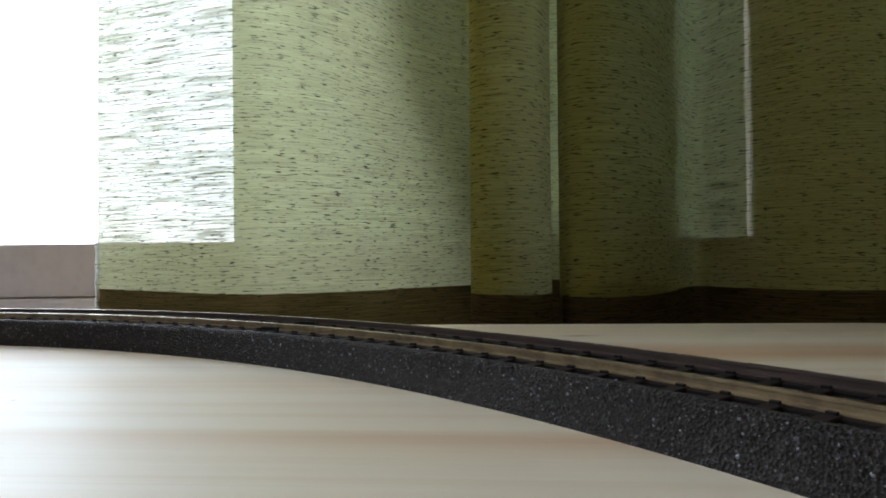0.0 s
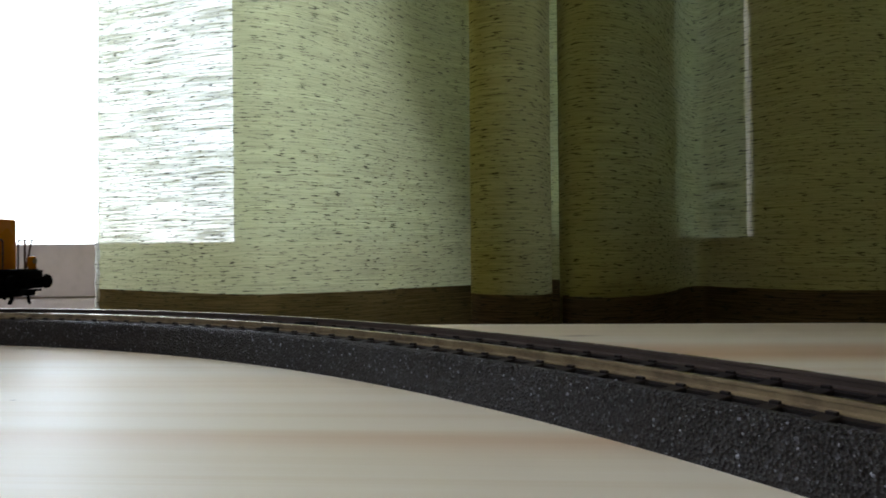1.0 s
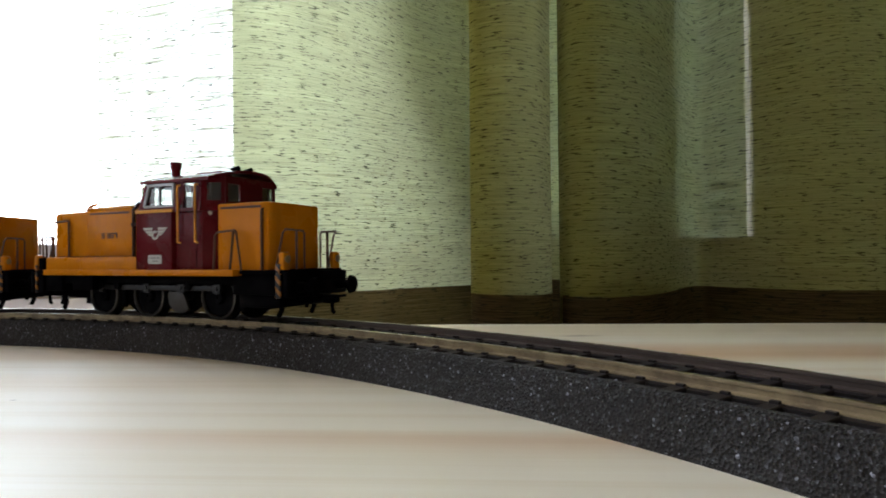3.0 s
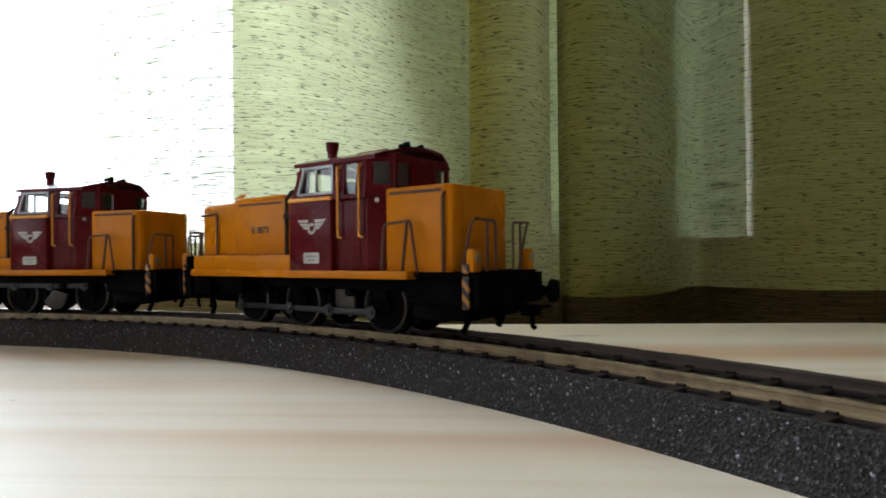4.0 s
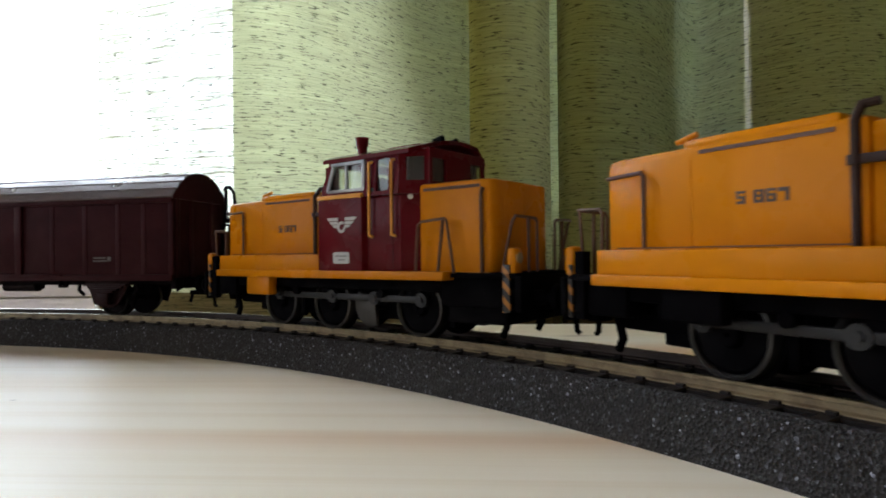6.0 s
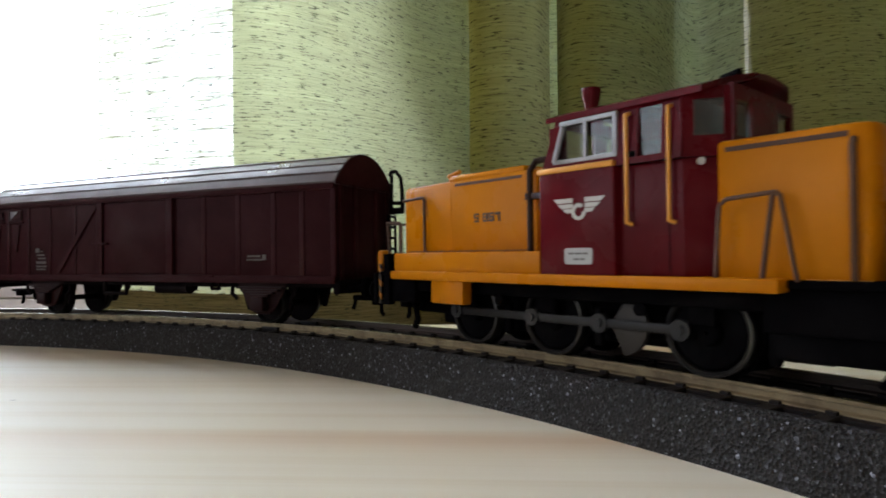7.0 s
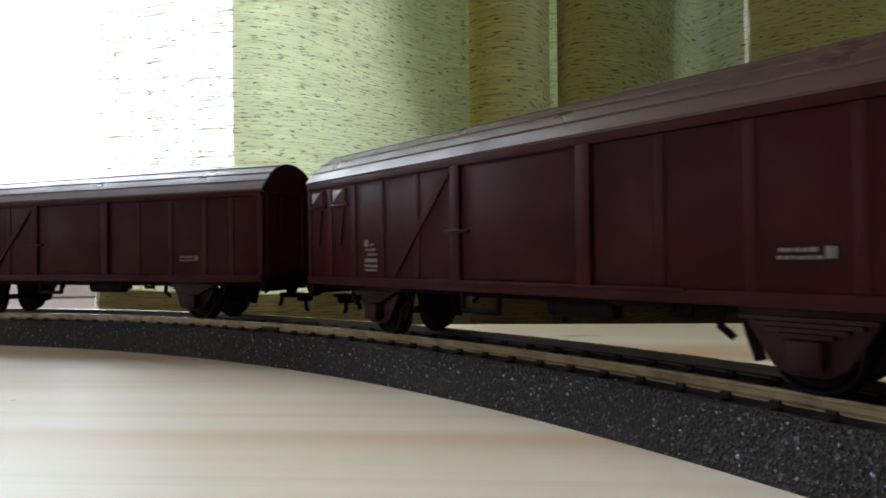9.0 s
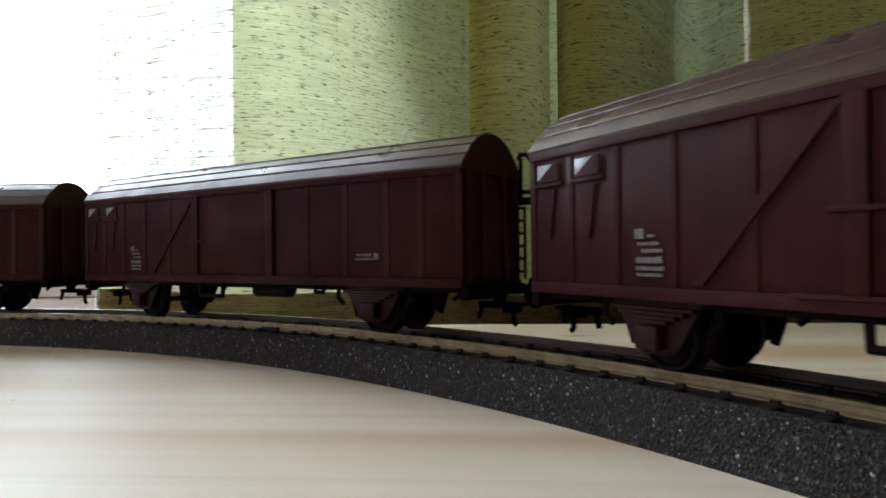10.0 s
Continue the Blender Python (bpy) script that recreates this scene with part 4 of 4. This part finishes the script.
def wagon():
    t = thing("model_goods_wagon", "dark brown four-wheeled covered model goods wagon with grey arched roof", "model train", "the train")
    body = part("body", box(B(), -77.6, 77.6, -15.8, 15.8, 12.6, 41.5, 0.3), M_WAGON, t, "dark red-brown ribbed body")
    arc = [(y, 41.0 + 9.4 * (1 - (abs(y) / 16.6) ** 2.3)) for y in (-16.6, -16.4, -16.0, -15.5, -15, -14.2, -13.4, -12.2, -11, -9.5, -8, -6, -4, -2, 0, 2, 4, 6, 8, 9.5, 11, 12.2, 13.4, 14.2, 15, 15.5, 16.0, 16.4, 16.6)]
    part("roof", prism(B(), arc + [(16.2, 40.2), (-16.2, 40.2)], "x", -78.0, 78.0, 0.0), M_ROOF, t, "grey-brown arched roof with long ribs")
    for e in (-1, 1):
        gable = [(y * 0.985, z - 0.25) for y, z in arc]
        part("gable", prism(B(), gable + [(16.0, 40.2), (-16.0, 40.2)], "x", min(e * 77.7, e * 78.3), max(e * 77.7, e * 78.3)), M_WAGON, body)
    for s in (-1, 1):
        for y in (7.4, 11.4, 14.2):
            z = 41.0 + 9.4 * (1 - (y / 16.6) ** 2.3)
            part("roof_rib", tube(B(), [(-77.9, s * y, z), (77.9, s * y, z)], 0.3), M_ROOF, t)
        y = s * 15.8
        def rib(x0, x1, z0, z1, out=0.55, mat=M_WAGON_RIB, name="side_rib"):
            part(name, box(B(), x0, x1, min(y, y + s * out), max(y, y + s * out), z0, z1, 0.1), mat, body)
        rib(-77.6, 77.6, 12.5, 14.6, 0.6, name="sole_bar")
        rib(-77.6, 77.6, 38.9, 40.6, 0.6, name="top_rail")
        for x in (-77.0, -66.0, -54.5, -42.7, -29.5, 29.7, 43.2, 56.4, 66.5, 77.0):
            rib(x - 0.9, x + 0.9, 14.5, 39.0, 0.24)
        for x in (-16.0, 16.0):
            rib(x - 1.4, x + 1.4, 14.5, 39.0, 1.1, name="door_post")
        rib(-14.4, 14.4, 15.2, 38.2, 0.45, M_WAGON, "sliding_door")
        rib(-19.0, -12.0, 24.8, 25.5, 1.5, name="door_latch")
        rib(-24.0, 34.0, 14.2, 14.8, 1.2, name="door_rail")
        for d in (-1,):
            bm = B()
            prism(bm, [(d * 39.2, 15.2), (d * 37.2, 15.2), (d * 17.2, 38.6), (d * 19.2, 38.6)], "y", min(y, y + s * 0.6), max(y, y + s * 0.6))
            part("diagonal_brace", bm, M_WAGON_RIB, body)
        # ventilation flaps
        for x in (-72.2, -61.3):
            rib(x - 3.2, x + 3.2, 34.5, 37.8, 0.35, M_FLAP, "vent_flap")
            bm = B()
            prism(bm, [(x - 3.2, 34.4), (x + 3.3, 34.4), (x + 3.3, 37.9), (x + 2.0, 37.9)], "y", min(y + s * 0.3, y + s * 0.6), max(y + s * 0.3, y + s * 0.6))
            part("vent_slide", bm, M_WAGON, body)
            rib(x - 4.2, x + 4.2, 33.4, 34.1, 0.6)
            bm = B()
            prism(bm, [(x - 2.2, 32.8), (x + 2.2, 32.8), (x + 0.6, 23.0), (x - 0.6, 23.0)], "y", min(y, y + s * 0.4), max(y, y + s * 0.4))
            part("flap_stay", bm, M_WAGON, body)
        # small print: short strokes in rows, ragged at their ends
        rng = random.Random(11)
        for lines in (((46.6, 52.2, 19.1, 0.55), (46.8, 51.6, 20.1, 0.6), (52.4, 53.7, 19.2, 1.9)),
                      ((-50.2, -48.3, 22.5, 1.7), (-47.6, -46.2, 22.7, 0.5), (-49.6, -45.4, 21.4, 0.6), (-48.8, -44.6, 20.2, 0.7), (-50.0, -44.6, 18.5, 1.1), (-50.0, -44.4, 17.3, 0.7), (-49.8, -44.8, 16.3, 0.6))):
            strokes = []
            for a, b, z, high in lines:
                while a < b:
                    wide = rng.uniform(0.35, 0.95)
                    strokes.append((a, min(a + wide, b), z, z + high * rng.uniform(0.8, 1.0)))
                    a += wide + rng.uniform(0.12, 0.3)
            bars(t, "data_print", M_GREYPRINT, s * 15.95, strokes)
        # axle guards, springs, boxes
        for x in (-49.2, 49.2):
            g = B()
            prism(g, [(x - 9.5, 12.6), (x + 9.5, 12.6), (x + 4.6, 4.2), (x + 2.4, 3.0), (x - 2.4, 3.0), (x - 4.6, 4.2)], "y", min(s * 11.8, s * 12.6), max(s * 11.8, s * 12.6), 0.2)
            for k in range(4):
                box(g, x - 8.5 + k * 1.7, x + 8.5 - k * 1.7, min(s * 12.4, s * 14.2), max(s * 12.4, s * 14.2), 10.6 - k * 0.75, 11.2 - k * 0.75)
            box(g, x - 2.3, x + 2.3, min(s * 12.4, s * 15.2), max(s * 12.4, s * 15.2), 4.0, 8.2, 0.5)
            part("axle_guard", g, M_WAGON_SHADED, t, "wagon-brown axle guard with leaf spring, darkened for shade")
            for d in (-1, 1):
                part("brake_shoe", tube(B(), [(x + d * 9.8, s * 9.0, 12), (x + d * 8.6, s * 9.0, 7.5), (x + d * 7.4, s * 9.0, 4.0)], 0.9), M_UNDER, t)
                part("brake_lever", tube(B(), [(x + d * 11.5, s * 12.0, 12.4), (x + d * 12.0, s * 12.0, 9.0), (x + d * 10.0, s * 12.0, 7.4)], 0.6), M_UNDER, t)
        part("foot_step", tube(B(), [(-15.6, s * 15.0, 12.4), (-15.4, s * 15.0, 8.5), (-5.4, s * 15.0, 8.5), (-5.2, s * 15.0, 12.4)], 0.6), M_UNDER, t)
        part("side_sill", box(B(), -76.5, 76.5, min(s * 10.5, s * 12.5), max(s * 10.5, s * 12.5), 11.2, 12.7), M_UNDER, t)
        part("rope_hook", tube(B(), [(30, s * 13, 12.4), (30, s * 13, 10.4), (33, s * 13, 10.4), (33, s * 13, 12.4)], 0.5), M_UNDER, t)
    part("air_tank", cyl(box(B(), 6, 19, -9, -2, 10.8, 12.6), (5.0, -11.0, 10.4), (19.0, -11.0, 10.4), 1.9), M_UNDER, t, "dark brake cylinder under the floor")
    part("centre_sill", box(B(), -70, 70, -3.0, 3.0, 10.4, 12.7), M_UNDER, t)
    sets = [wheelset(t, x, 5.6, M_UNDER, M_IRON) for x in (-49.2, 49.2)]
    for e in (-1, 1):
        part("end_beam", box(B(), min(e * 76.5, e * 78.6), max(e * 76.5, e * 78.6), -15.4, 15.4, 9.6, 13.4, 0.2), M_UNDER, t)
        buffers(t, e * 78.4, 11.2)
        coupler(t, e * 78.0)
        for y in (-13.5, -6.0, 6.0, 13.5):
            part("end_post", box(B(), min(e * 77.4, e * 78.6), max(e * 77.4, e * 78.4), y - 0.8, y + 0.8, 13, 41.0, 0.1), M_WAGON_RIB, body)
    # ladder and grab frame on the front end, on the outer side of the curve
    lad = B()
    tube(lad, [(79.6, 15.6, 13.4), (79.6, 15.6, 33.0)], 0.45)
    tube(lad, [(79.6, 11.0, 13.4), (79.6, 11.0, 33.0)], 0.45)
    for k in range(6):
        tube(lad, [(79.6, 11.0, 15.5 + k * 3.4), (79.6, 15.6, 15.5 + k * 3.4)], 0.4)
    part("ladder", lad, M_UNDER, t, "dark end ladder")
    grab = tube(B(), [(78.6, 14.0, 45.6), (79.2, 14.0, 46.9), (80.9, 14.0, 46.9), (82.6, 14.0, 44.8), (83.0, 14.0, 41.0), (83.1, 14.0, 34.0), (79.2, 14.0, 33.8), (79.3, 14.0, 45.8)], 0.62)
    tube(grab, [(79.2, 14.0, 36.9), (83.0, 14.0, 36.7)], 0.6)
    box(grab, 79.2, 83.1, 13.7, 14.3, 33.8, 35.4, 0.1)
    part("grab_frame", grab, M_UNDER, t, "dark bent grab iron")
    return t, sets


LOCO_A, A_SETS, A_SHAFT, A_RODS = locomotive(M_BLACK, "dark grey tool box", "orange and dark red model diesel shunter leading the train")
LOCO_B, B_SETS, B_SHAFT, B_RODS = locomotive(M_ORANGE, "orange tool box", "orange and dark red model diesel shunter with orange tool box")
WAGONS = [wagon()]
for _ in range(2):
    w = copy_thing(WAGONS[0][0], Matrix.Identity(4))
    WAGONS.append((w, [c for c in w.children if c.name.startswith("wheelset")]))


# ---- sleepers, one by one ----
def sleepers():
    bm = B()
    box(bm, -1.25, 1.25, -15.0, 15.0, -1.2, 0.55, 0.15, 1)
    for c in (8.25, -8.25):
        for d in (-1.75, 1.75):
            box(bm, -0.7, 0.7, c + d - 0.45, c + d + 0.45, 0.5, 1.0)
    first = part("sleeper", bm, M_SLEEPER, TRACK, smooth=False)
    count = 289
    for k in range(count):
        ob = first if k == 0 else new("sleeper", first.data)
        ob.parent = TRACK
        a = 2 * math.pi * k / count + 0.0054
        ob.matrix_basis = pose(CX + RADIUS * math.cos(a), CY + RADIUS * math.sin(a), RAIL_Z - 0.0026, 0, 0, math.degrees(a) - 90)
    # metal joiners where two lengths of track meet
    for c in (8.25, -8.25):
        ob = part("rail_joiner", box(B(), -3.5, 3.5, -1.3, 1.3, -2.2, -1.2, 0.1), M_IRON, TRACK)
        a = math.radians(58.2)
        ob.matrix_basis = pose(CX + (RADIUS - c / 1000) * math.cos(a), CY + (RADIUS - c / 1000) * math.sin(a), RAIL_Z, 0, 0, math.degrees(a) - 90)


sleepers()


# ---- motion along the curve ----
def bearing(t):
    """Angle of the leading locomotive's middle round the circle's centre, in radians."""
    return 1.73927 - 0.19912 * t + 0.000739 * t * t - 0.0001117 * t ** 3


def motions():
    times = [k / 10 for k in range(101)]
    def ride(ob, behind, half):
        r = math.sqrt(RADIUS ** 2 - half ** 2)
        walk(ob, [(t, pose(CX + r * math.cos(bearing(t) + behind), CY + r * math.sin(bearing(t) + behind), RAIL_Z, 0, 0, math.degrees(bearing(t) + behind) - 90)) for t in times])
    def roll(t, radius, t0, a0):
        """Turn of a wheel's crank in degrees, seen from the inside of the curve."""
        return a0 + math.degrees((bearing(t) - bearing(t0)) * RADIUS / radius)
    ride(LOCO_A, 0.0, 0.027)
    ride(LOCO_B, 0.36668, 0.027)
    for (w, sets), behind in zip(WAGONS, (0.81391, 1.31902, 1.82413)):
        ride(w, behind, 0.049)
        for ws in sets:
            x = ws.location.x
            walk(ws, [(t, pose(x, 0, 0.0056, 0, -roll(t, 0.0056, 0, 0), 0)) for t in times])
    for sets, shaft, rods, t0, a0 in ((A_SETS, A_SHAFT, A_RODS, 4.5, -73), (B_SETS, B_SHAFT, B_RODS, 7.6, 180)):
        for ws in sets:
            x = ws.location.x
            walk(ws, [(t, pose(x, 0, 0.0072, 0, -roll(t, 0.0072, t0, a0), 0)) for t in times])
        walk(shaft, [(t, pose(0.0075, 0, 0.0074, 0, -roll(t, 0.0072, t0, a0), 0)) for t in times])
        for rod, quarter in zip(rods, (0, 90)):
            rows = []
            for t in times:
                a = radians(roll(t, 0.0072, t0, a0) + quarter)
                rows.append((t, pose(0.0034 * math.cos(a), 0, 0.0072 + 0.0034 * math.sin(a))))
            walk(rod, rows)


motions()
